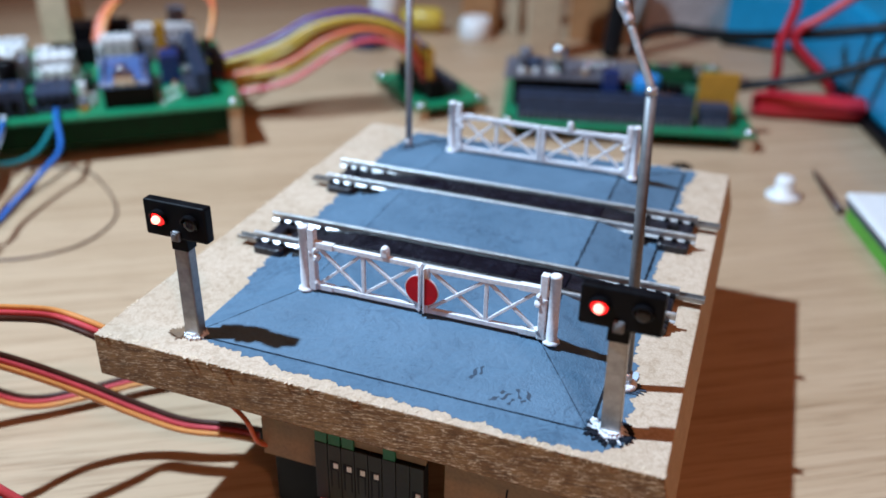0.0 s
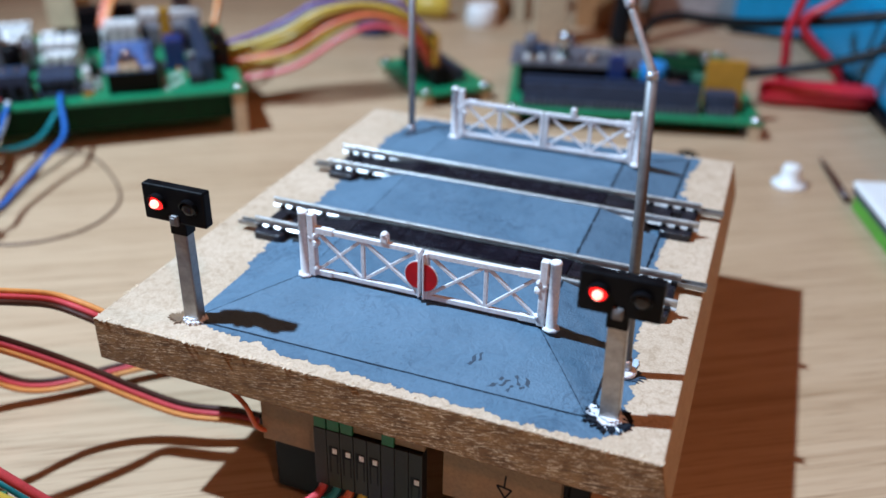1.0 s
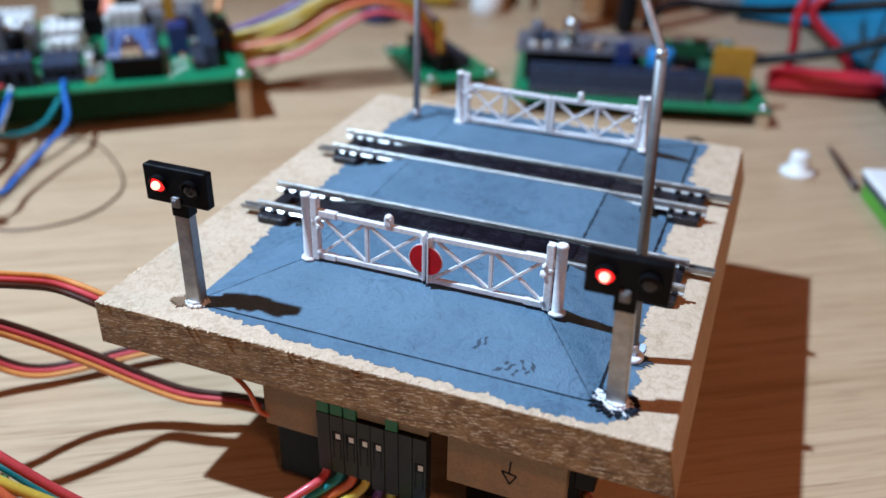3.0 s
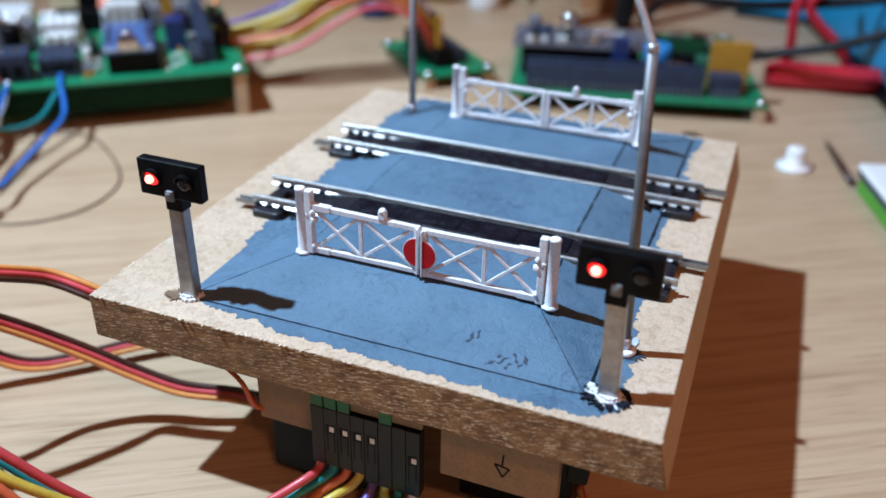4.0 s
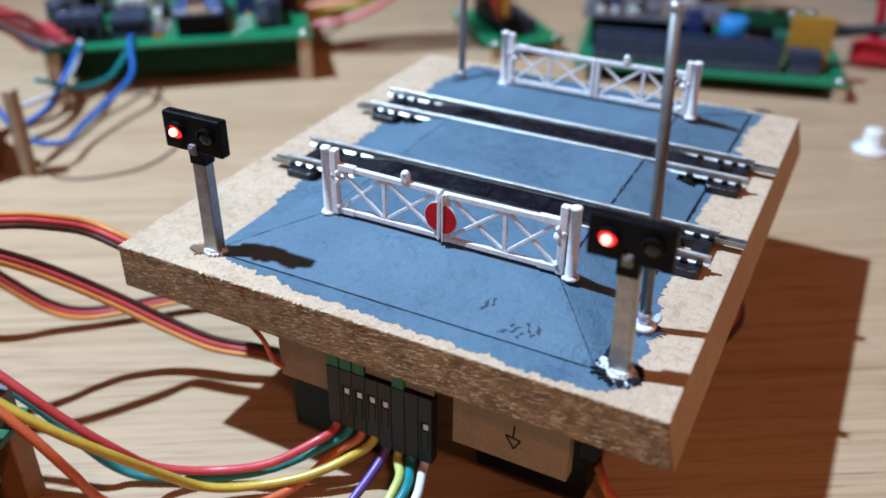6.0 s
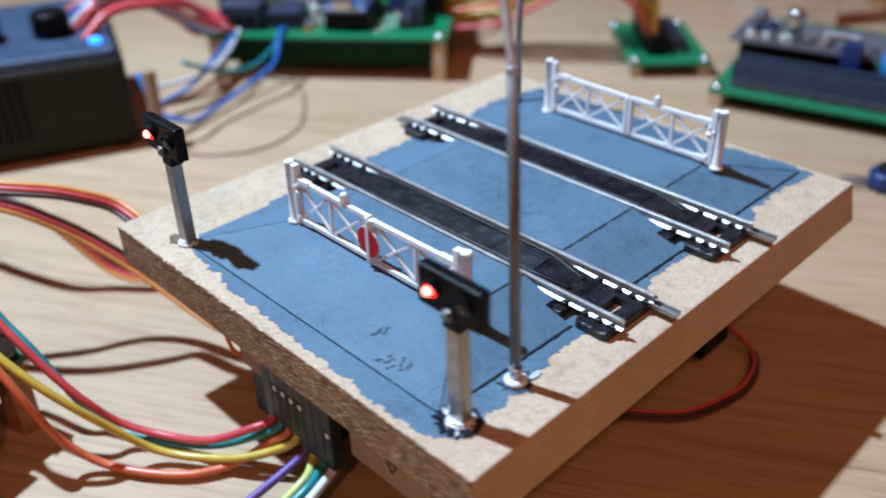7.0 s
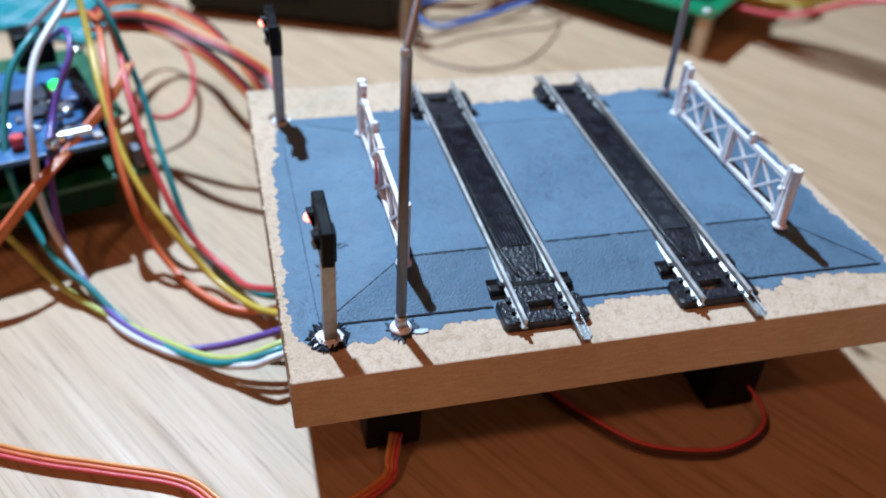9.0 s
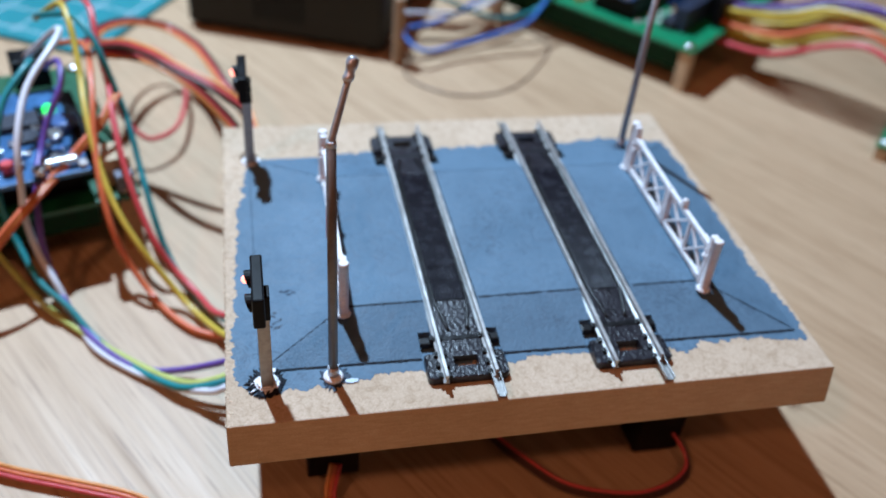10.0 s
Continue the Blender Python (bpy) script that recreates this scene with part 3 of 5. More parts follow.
def gate(name, x, y, sgn, lamp_on=False, disc=False):
    g = thing(name, x, y, PLATEAU, "closed white lattice crossing gate on a white post" + (" with red target" if disc else ""), "gate", group="crossing gates")
    L, z0, z1 = 25.2, 1.3, 10.7

    def bar(bm, x0, za, x1, zb, w, th, y0=0.0):
        d = Vector((x1 - x0, 0, zb - za))
        ang = math.atan2(d.z, d.x)
        m = Matrix.Translation((sgn * (x0 + x1) / 2, y0, (za + zb) / 2)) @ Matrix.Rotation(-sgn * ang, 4, "Y")
        return block(bm, -d.length / 2, -th / 2, -w / 2, d.length / 2, th / 2, w / 2, 0.08, m)

    bm = B()
    turned(bm, 0, 0, [(1.75, 0), (1.7, 0.35), (1.25, 0.6), (1.12, 0.8), (1.05, 13.7), (1.15, 13.8), (1.15, 14.2), (0.8, 14.4)], 8)
    post = part("post", bm, WHITE, g)
    bm = block(B(), sgn * 1.9 - 0.75, -0.8, 0.4, sgn * 1.9 + 0.75, 0.8, 14.1, 0.2)
    block(bm, sgn * 1.0 - 1.0, -0.6, 9.6, sgn * 1.0 + 1.0, 0.6, 11.3, 0.2)
    block(bm, sgn * 1.0 - 1.0, -0.6, 1.0, sgn * 1.0 + 1.0, 0.6, 2.2, 0.2)
    part("hinge_stile", bm, WHITE, g)
    part("top_rail", bar(B(), 2.2, z1, L, z1 - 0.25, 1.0, 1.0), WHITE, g)
    part("bottom_rail", bar(B(), 2.2, z0, L, z0, 0.95, 0.95), WHITE, g)
    bm = bar(B(), L - 0.45, z0 - 0.4, L - 0.45, z1 + 0.15, 0.9, 1.5)
    if disc:
        bar(bm, L - 0.16, z0 - 0.3, L - 0.16, z1 + 0.1, 0.3, 0.6, -1.0)
    part("meeting_stile", bm, WHITE, g)
    # thick folded ends by the hinges, with lumps of glue on the stile
    part("hinge_sleeve", bar(B(), 2.3, z1 + 0.04, 6.6, z1, 1.3, 1.3), WHITE, g)
    part("hinge_sleeve", bar(B(), 2.3, z0 + 0.02, 6.2, z0, 1.2, 1.25), WHITE, g)
    for cx, cz, r in ((2.9, 7.9, 0.85), (2.7, 9.6, 0.75), (1.6, 8.8, 0.7), (2.7, 2.1, 0.7)):
        bm = B()
        bmesh.ops.create_icosphere(bm, subdivisions=2, radius=r)
        for v in bm.verts:
            v.co *= 1 + 0.35 * noise.noise(v.co * 1.6 + Vector((x, cz, y)))
            v.co = Vector((sgn * cx + v.co.x * 0.9, v.co.y * 1.1 - 0.25, cz + v.co.z))
        part("glue_lump", bm, WHITE, g, "lump of white glue at the hinge")
    xm = 12.9
    part("middle_stile", bar(B(), xm, z0, xm, z1, 0.75, 0.7), WHITE, g)
    for xa, xb in ((2.9, xm), (xm, L - 0.8)):
        for za, zb in ((z0 + 0.3, z1 - 0.3), (z1 - 0.3, z0 + 0.3)):
            part("brace", bar(B(), xa, za, xb, zb, 0.62, 0.6, 0.06 if za < zb else -0.06), WHITE, g)
    if lamp_on:
        bm = block(B(), sgn * 17.6 - 0.8, -0.7, z1 + 0.2, sgn * 17.6 + 0.8, 0.7, z1 + 1.9, 0.25)
        turned(bm, sgn * 17.6, 0, [(0.85, z1 + 1.8), (0.8, z1 + 2.1), (0.4, z1 + 2.5)], 10)
        part("gate_lamp", bm, WHITE, g)
    if disc:
        for nm, r, y0, y1, mt, lb in (("target_rim", 2.95, -0.98, -0.78, WHITE, "white rim of the target"), ("target", 2.75, -1.12, -0.96, RED, "half of a red round target")):
            o = [(sgn * (L - 0.18) - sgn * r * math.sin(math.pi * k / 18), 5.8 + r * 1.06 * math.cos(math.pi * k / 18)) for k in range(19)]
            bm = prism(B(), o, -y1, -y0)
            bmesh.ops.transform(bm, matrix=Matrix.Rotation(radians(90), 4, "X"), verts=bm.verts)
            part(nm, bm, mt, g, lb)
    return g


gate("crossing_gate", 33.0, 25.4, 1, lamp_on=True, disc=True)
gate("crossing_gate", 84.2, 25.0, -1, disc=True)
gate("crossing_gate", 34.4, 108.6, 1)
gate("crossing_gate", 85.2, 108.6, -1, lamp_on=True)


# ---- the two warning signals ----


def splash(bm, r, seed, zt, reach=1.0):
    o = []
    for k in range(72):
        a = 2 * math.pi * k / 72
        q = r * (1 + reach * (0.22 * noise.noise(Vector((math.cos(a) * 1.5, math.sin(a) * 1.5, seed))) + 0.42 * noise.noise(Vector((math.cos(a) * 7, math.sin(a) * 7, seed)))))
        o.append((q * math.cos(a), q * math.sin(a)))
    prism(bm, o, 0.02, zt)
    return bm


def signal(x, y, lean, dark, drop, half):
    s = thing("warning_signal", x, y, TOP + 0.1, "square aluminium post with a black two-lamp head, one red lamp lit", "signal", group="crossing signals")
    bm = B()
    w0, w1, d = 1.65, 1.5, 1.2
    lo = [(-w0, -d), (w0, -d), (w0, d), (-w0, d)]
    hi = [(-w1 + lean, -d), (w1 + lean, -d), (w1 + lean, d), (-w1 + lean, d)]
    top = 25.0 - drop
    v0 = [bm.verts.new((px, py, 0.0)) for px, py in lo]
    v1 = [bm.verts.new((px, py, top)) for px, py in hi]
    for k in range(4):
        bm.faces.new((v0[k], v0[(k + 1) % 4], v1[(k + 1) % 4], v1[k]))
    bm.faces.new(v0[::-1])
    bm.faces.new(v1)
    bmesh.ops.bevel(bm, geom=bm.edges[:], offset=0.18, segments=2, affect="EDGES")
    part("post", bm, ALU, s)
    part("sleeve", block(B(), lean - 1.75, -1.35, 19.6 - drop, lean + 1.75, 1.45, 25.6 - drop, 0.2), BLACK, s, "black painted top of the post")
    head = part("head", block(B(), lean - half, -1.75, 22.2 - drop, lean + half, 0.5, 29.2 - drop, 0.35), BLACK, s)
    face = -1.75
    for k, lit in ((-1, True), (1, False)):
        cx, cz = lean + k * half * 0.51, 25.9 - drop
        bm = B()
        seg, r0, r1 = 18, 1.75, 1.45

        def depth(a):
            return face - 1.2 * max(0.25, 0.55 + 0.5 * math.sin(a))

        for ang in range(seg):
            P = []
            for a in (2 * math.pi * ang / seg, 2 * math.pi * (ang + 1) / seg):
                c, q = math.cos(a), math.sin(a)
                P.append([Vector((cx + r * c, yy, cz + r * q)) for r, yy in ((r0, face + 0.1), (r0, depth(a)), (r1, depth(a)), (r1, face + 0.1))])
            for i in range(3):
                bm.faces.new([bm.verts.new(P[0][i]), bm.verts.new(P[1][i]), bm.verts.new(P[1][i + 1]), bm.verts.new(P[0][i + 1])])
        bmesh.ops.remove_doubles(bm, verts=bm.verts, dist=0.01)
        part("lamp_hood", bm, BLACK, head)
        bm = B()
        sweep(bm, [(cx, face + 0.1, cz), (cx, face - 0.35, cz), (cx, face - 0.6, cz), (cx, face - 0.7, cz)], [1.42, 1.38, 1.1, 0.5], 14, 1)
        part("lens", bm, LIT if lit else UNLIT, head, "lit red lens" if lit else "dark lens")
        if lit:
            bm = B()
            bmesh.ops.create_uvsphere(bm, u_segments=16, v_segments=10, radius=0.82, matrix=Matrix.Translation((cx, face - 0.95, cz)))
            for f in bm.faces:
                f.smooth = True
            part("led", bm, LIT_CORE, head, "glowing red light")
    bm = B()
    block(bm, lean - 0.9, face - 0.7, 21.9 - drop, lean + 0.9, face + 0.1, 24.0 - drop, 0.3)
    block(bm, lean - 0.5, face - 0.9, 22.6 - drop, lean + 0.5, face - 0.6, 23.6 - drop, 0.15)
    part("bracket", bm, DULL, s, "dull metal bracket")
    bm = splash(B(), 2.4 if dark else 2.2, x * 0.1, 0.5, 0.6 if dark else 0.8)
    splash(bm, 2.0 if dark else 1.7, x * 0.3, 1.0, 0.5)
    part("glue_collar", bm, GLUE, s, "lumpy white glue round the foot")
    if dark:
        # dry brush strokes: many thin dark bristle marks round the glue
        rnd = random.Random(12)
        for nm, mat, count, base, lab in (("dark_splash", INK_AND_SHADE, 190, 0.2, "fine dark bristle marks round the foot"), ("pale_splash", GLUE, 14, 0.3, "fine pale bristle marks round the foot")):
            bm = B()
            for k in range(count):
                a = rnd.uniform(0, 2 * math.pi)
                near = rnd.uniform(1.6, 3.1)
                far = near + rnd.uniform(0.5, 1.7) * (1.45 if 2.6 < a < 6.0 else 0.9) * (1.0 if mat is INK_AND_SHADE else 0.7)
                skewed = a + rnd.uniform(-0.35, 0.35)
                wide = rnd.uniform(0.1, 0.3)
                p, q = Vector((near * math.cos(a), near * math.sin(a) * 0.9, 0)), Vector((far * math.cos(skewed), far * math.sin(skewed) * 0.9, 0))
                side = Vector((-(q - p).y, (q - p).x, 0)).normalized() * wide
                mid = p.lerp(q, 0.45)
                prism(bm, [tuple((p - side * 0.8).xy), tuple((mid - side).xy), tuple(q.xy), tuple((mid + side).xy), tuple((p + side * 0.8).xy)], 0.02, base + rnd.uniform(0, 0.2))
            part(nm, bm, mat, s, lab)
        for k, (sx, sy, r, reach) in enumerate(((1.8, 0.4, 1.5, 1.2), (-2.2, -0.6, 1.0, 1.6), (-0.6, -2.2, 0.9, 1.6))):
            bm = splash(B(), r, 4.4 + k, 0.16 + 0.03 * k, reach)
            bmesh.ops.translate(bm, vec=(sx, sy, 0), verts=bm.verts)
            part("dark_splash", bm, INK_AND_SHADE, s, "ragged dark paint round the foot")
        for k, (sx, sy) in enumerate(((-3.1, 1.2), (-2.6, 0.3))):
            bm = splash(B(), 0.65, 7.7 + k, 0.62, 1.4)
            bmesh.ops.translate(bm, vec=(sx, sy, 0), verts=bm.verts)
            part("glue_dab", bm, GLUE, s, "dab of white glue")
    else:
        bm = splash(B(), 1.8, 2.2, 0.18, 2.4)
        bmesh.ops.translate(bm, vec=(-2.9, -0.6, 0), verts=bm.verts)
        part("dark_splash", bm, STAIN, s, "small brown stain beside the foot")
    return s


signal(18.5, 7.2, 0.0, False, 0.7, 6.5)
signal(99.0, 8.2, -0.7, True, 1.3, 6.5)

# ---- the street lamps ----


def street_lamp(x, y, bend, tip):
    s = thing("street_lamp", x, y, TOP + 0.1, "tall thin grey metal street lamp with a bent arm", "street lamp", group="street lamps")
    bx, by, bz = bend
    tx, ty, tz = tip
    bm = B()
    rod(bm, (0, 0, 0), (bx, by, bz), 0.98, 0.9, 14)
    # the far pole takes the copy with reflected brightness painted in
    pole = part("pole", bm, DULL if bx < 0 else SHEEN_TUBE, s)
    bm = B()
    rod(bm, (0, 0, 1.2), (bx * 0.06, by * 0.06, 3.4), 1.18, 1.12, 14)
    part("collar", bm, ARM, pole, "bright scraped collar")
    bm = B()
    turned(bm, 0, 0, [(2.0, 0.2), (2.1, 0.6), (1.9, 1.0), (1.25, 1.25)], 18)
    part("foot_ring", bm, GLUE if bx < 0 else SMUDGE, s, "white ring round the foot" if bx < 0 else "dark ring round the foot")
    part("dark_splash", splash(B(), 2.6, 8.8, 0.2, 1.5), SMUDGE, s, "dark paint round the foot")
    if bx < 0:
        bm = splash(B(), 0.8, 5.1, 0.2, 1.0)
        bmesh.ops.transform(bm, matrix=Matrix.Translation((1.2, 3.6, 0)) @ Matrix.Diagonal((0.8, 1.7, 1, 1)), verts=bm.verts)
        part("paint_dab", bm, DAB, s, "pale dab of glue beside the foot")
    u = lambda k: (bx + (tx - bx) * k, by + (ty - by) * k, bz + (tz - bz) * k)
    bm = B()
    sweep(bm, [(bx, by, bz - 0.6), u(0.06), u(0.4), u(0.74)], [0.8, 0.66, 0.62, 0.6], 12, 4)
    arm = part("arm", bm, BROWN_WIRE, s, "thin brown-grey bent wire arm")
    bm = B()
    rod(bm, (bx * 0.985, by * 0.985, bz - 0.9), (bx, by, bz + 0.25), 1.0, 0.85, 14)
    part("bend_ring", bm, ARM, pole, "bright ring at the bend")
    bm = B()
    sweep(bm, [u(0.72), u(0.76), u(0.84), u(0.92), u(1.0), u(1.03)], [0.62, 0.95, 0.85, 1.12, 1.0, 0.4], 12, 3)
    for v in bm.verts:
        v.co += Vector((0.22 * wobble(v.co.x, v.co.z, 0.9, 3), 0.22 * wobble(v.co.y, v.co.z, 0.9, 8), 0))
    part("lamp_head", bm, ARM, s, "lumpy soldered lamp head")
    return s


street_lamp(99.1, 21.4, (-2.3, -0.2, 55.0), (-8.9, 4.2, 66.8))
street_lamp(19.5, 112.9, (0.3, 0.2, 55.0), (5.0, -2.0, 68.6))

# ---- under the baseboard: mounts, servos, connector row ----


def servo(x, y, turn, base=4.2):
    s = thing("servo_motor", x, y, 0, "small black servo motor hanging under the baseboard", "servo motor", turn, group="servo motors")
    part("case", block(B(), -11.4, -6.1, base, 11.4, 6.1, 27.0, 0.6), BLACK, s)
    part("mounting_flange", block(B(), -14.6, -6.0, 19.4, 14.6, 6.0, 21.6, 0.3), BLACK, s)
    bm = turned(B(), 5.4, 0, [(5.6, 26.8), (5.6, 30.4), (5.0, 30.8)], 20)
    turned(bm, -1.5, 0, [(2.7, 26.8), (2.7, 30.0)], 14)
    part("gear_tower", bm, BLACK, s)
    part("output_shaft", turned(B(), 5.4, 0, [(2.2, 30.6), (2.2, LOW)], 14), IVORY, s, "white plastic shaft")
    return s


servo(43.8, 15.2, 180)
servo(82.4, 22.0, 0)
servo(43.0, 110.0, 180)
servo(84.0, 103.6, 0, 1.6)
for nm, x0, x1, y0, lab in (("mount", 30.6, 56.5, 8.2, "brown fibreboard servo mount under the baseboard"), ("mount", 70.2, 92.6, 7.0, "brown fibreboard servo mount with an ink arrow"), ("mount", 30, 56, 117.5, "brown fibreboard servo mount under the baseboard"), ("mount", 70, 94, 117.0, "brown fibreboard servo mount under the baseboard")):
    m = thing("servo_mount", (x0 + x1) / 2, y0 + 1.5, LOW, lab, "servo mount", group="servo mounts")
    w = (x1 - x0) / 2
    bm = block(B(), -w, -1.5, -17.0, w, 1.5, 0, 0.15)
    part("panel", bm, CARD, m)
    if x0 > 70 and y0 < 50:
        for xa, za, xb, zb in ((1.0, -8.2, 0.8, -11.0), (-0.6, -10.8, 2.2, -11.3), (-0.6, -10.8, 1.0, -13.5), (2.2, -11.3, 1.0, -13.5)):
            d = Vector((xb - xa, 0, zb - za))
            turn = Matrix.Translation(((xa + xb) / 2, -1.5, (za + zb) / 2)) @ Matrix.Rotation(-math.atan2(d.z, d.x), 4, "Y")
            part("ink_stroke", block(B(), -d.length / 2, -0.12, -0.16, d.length / 2, 0.12, 0.16, 0, turn), INK_AND_SHADE, m, "hand-drawn ink stroke of an arrow")
part("clip", block(B(), 93.6, 8.5, 22.5, 97.4, 20, LOW, 0.4), BLACK, baseboard, "small black plastic clip")
part("support_leg", block(B(), 4, 60, 0, 12, 72, LOW, 0.4), CARD, baseboard, "fibreboard leg")
part("support_leg", block(B(), 58, 60, 0, 66, 72, LOW, 0.4), CARD, baseboard, "fibreboard leg")

connector = thing("connector_row", 55.6, 6.2, LOW, "row of black jumper plugs on a pin header under the baseboard", "connector")
part("header_strip", block(B(), -11.4, -0.6, -6.6, 11.4, 1.6, 0, 0.1), CARD, connector, "brown strip behind the plugs")
PLUGS = []
for k in range(8):
    x = -11.36 + 2.84 * (k + 0.5)
    drop = 0.0 if k < 4 else 1.6
    plug = part("plug", block(B(), x - 1.36, -1.35, -21.2 - drop, x + 1.36, 1.25, -7.0, 0.12), PLUG, connector)
    if k in (0, 1, 2, 5):
        part("plug_tip", block(B(), x - 1.25, -1.2, -7.2, x + 1.25, 1.1, -4.0, 0.1), GREEN_TIP, connector, "green header end")
    if k in (1, 2, 3, 4, 7):
        z = -11.8 - (2.0 if k == 7 else 0.0)
        part("latch_window", block(B(), x - 0.95, -1.40, z - 1.2, x + 0.95, -1.30, z + 1.0), INK_AND_SHADE, plug, "dark latch window")
        part("contact", block(B(), x - 0.2, -1.50, z - 0.6, x + 0.8, -1.38, z + 0.65, 0.04), GLUE, plug, "bright metal contact")
        for o in (-0.75, 0.75):
            part("latch_slot", block(B(), x + o - 0.14, -1.39, z - 5.6, x + o + 0.14, -1.30, z - 0.8), INK_AND_SHADE, plug, "dark latch slot")
    PLUGS.append((55.6 + x, 6.2, 13.2 - drop))

# ---- the eight jumper wires from the connector to the controller ----


def wire(name, colour, pts, r, label, category="wire", group="", per=7):
    return solid(name, sweep(B(), pts, r, 8, per), CABLE[colour], label, category, group=group)


JUMPERS = (
    ("red", [(43.6, 1.2, 10.4), (36.0, -5.3, 6.3), (25.2, -10.1, 3.7), (17.4, -16.3, 6.5), (13.0, -21.2, 13.5), (7.0, -24.8, 20.5), (0.0, -27.8, 28.0), (-8.0, -30.0, 34.5), (-17.0, -31.8, 39.5), (-26.0, -33.0, 43.5), (-31.0, -34.5, 48.5), (-37.0, -36.0, 55.5), (-46.0, -38.0, 60.0), (-56.0, -44.0, 59.0), (-62.0, -56.0, 50.0)]),
    ("teal", [(42.8, 1.5, 7.3), (35.0, -4.1, 3.4), (25.3, -10.0, 1.8), (14.4, -15.6, 1.8), (9.0, -18.2, 3.8), (5.2, -20.4, 8.6), (1.0, -22.2, 14.6), (-4.6, -24.0, 20.4), (-11.5, -25.8, 25.0), (-18.0, -27.6, 31.8), (-23.5, -29.6, 37.6), (-27.0, -32.0, 44.6), (-29.5, -34.0, 51.0), (-34.0, -37.0, 56.5), (-41.3, -43.0, 59.3), (-50.7, -54.6, 55.0)]),
    ("orange", [(46.4, 3.2, 6.9), (42.0, -3.6, 2.3), (37.5, -11.5, 1.7), (30.0, -18.2, 1.7), (21.5, -23.7, 2.6), (16.0, -28.6, 8.4), (14.0, -31.6, 17.0), (9.5, -33.5, 24.5), (3.0, -35.0, 31.0), (-6.0, -36.0, 37.5), (-13.0, -36.2, 43.0), (-23.0, -37.0, 47.5), (-34.0, -38.5, 49.5), (-44.0, -42.0, 49.0), (-52.0, -50.0, 45.0)]),
    ("yellow", [(50.0, 3.0, 7.4), (43.7, -2.8, 4.6), (35.0, -8.5, 2.8), (27.5, -14.0, 3.8), (22.5, -19.5, 9.8), (18.0, -25.0, 17.0), (12.5, -29.4, 23.0), (6.0, -32.8, 28.5), (-2.0, -35.6, 34.5), (-10.5, -37.8, 40.5), (-17.0, -39.0, 44.0), (-25.0, -40.2, 47.5), (-33.0, -41.6, 53.5), (-40.0, -43.5, 59.0), (-48.0, -47.0, 60.0), (-55.0, -56.0, 52.0)]),
    ("purple", [(55.8, -1.1, 6.8), (53.6, -14.0, 2.6), (51.0, -25.0, 1.8), (41.0, -36.0, 2.2), (27.0, -45.0, 4.0), (17.0, -50.0, 9.5), (13.4, -51.2, 17.5), (9.0, -51.4, 25.6), (1.0, -51.6, 31.0), (-8.0, -51.0, 34.4), (-14.0, -49.0, 40.0), (-20.5, -45.0, 47.6), (-29.6, -46.6, 50.3), (-36.2, -52.0, 44.9)]),
    ("lime", [(62.3, -0.3, 8.7), (59.8, -13.0, 4.2), (45.5, -30.1, 1.8), (25.7, -50.4, 2.4), (10.3, -62.9, 6.4), (-10.3, -77.5, 10.2), (-33.5, -92.4, 11.9), (-58.0, -107.5, 13.2)]),
    ("teal", [(64.6, -1.5, 8.8), (62.2, -12.4, 4.8), (55.6, -20.9, 2.6), (48.0, -28.1, 1.7), (37.9, -37.1, 1.7), (29.5, -44.3, 6.0), (23.4, -51.3, 10.0), (14.0, -57.1, 15.5), (6.7, -61.2, 24.5), (-1.6, -62.2, 33.7), (-13.0, -59.6, 46.0), (-24.1, -53.8, 51.9), (-31.1, -54.3, 49.5), (-36.9, -56.3, 44.7)]),
    ("white", [(67.4, -1.5, 9.6), (66.8, -5.0, 7.6), (64.4, -9.0, 5.6), (61.0, -14.0, 3.4), (56.0, -20.4, 2.0), (50.6, -27.6, 1.4), (41.7, -36.9, 1.6), (28.0, -43.9, 1.8), (21.1, -48.3, 8.2), (15.6, -52.2, 13.8), (11.9, -54.4, 24.0), (10.7, -53.4, 35.6), (4.7, -53.2, 45.1), (-8.4, -51.1, 53.4), (-24.0, -44.7, 59.6), (-34.0, -46.3, 58.1), (-42.0, -58.2, 45.6)]),
)
for (colour, pts), (px, py, pz) in zip(JUMPERS, PLUGS):
    wire("jumper_wire", colour, [(px, py, pz + 1.0), (px - 0.4, py - 1.2, pz - 2)] + pts, 0.95, f"{colour} insulated jumper wire from the connector row", group="jumper wires")


# ---- the servo leads: flat three-wire ribbons ----


def ribbon(pts, colours=("brown", "red", "pale_orange"), r=0.66, rise=0.5, label="flat three-wire servo lead"):
    path = [Vector(p) for p in pts]
    t = thing("servo_lead", *pts[0], label, "servo lead", group="servo leads")
    for k, c in enumerate(colours):
        line = []
        for i, p in enumerate(path):
            d = (path[min(i + 1, len(path) - 1)] - path[max(i - 1, 0)]).normalized()
            tilt = Vector((0, 0, rise)) + Vector((d.y, -d.x, 0)) * (1 - rise)
            side = (tilt - d * tilt.dot(d)).normalized()
            line.append(p + side * (1 - k) * 1.88 * r - path[0])
        part("strand", sweep(B(), line, r, 8, 7), CABLE[c], t)
    return t


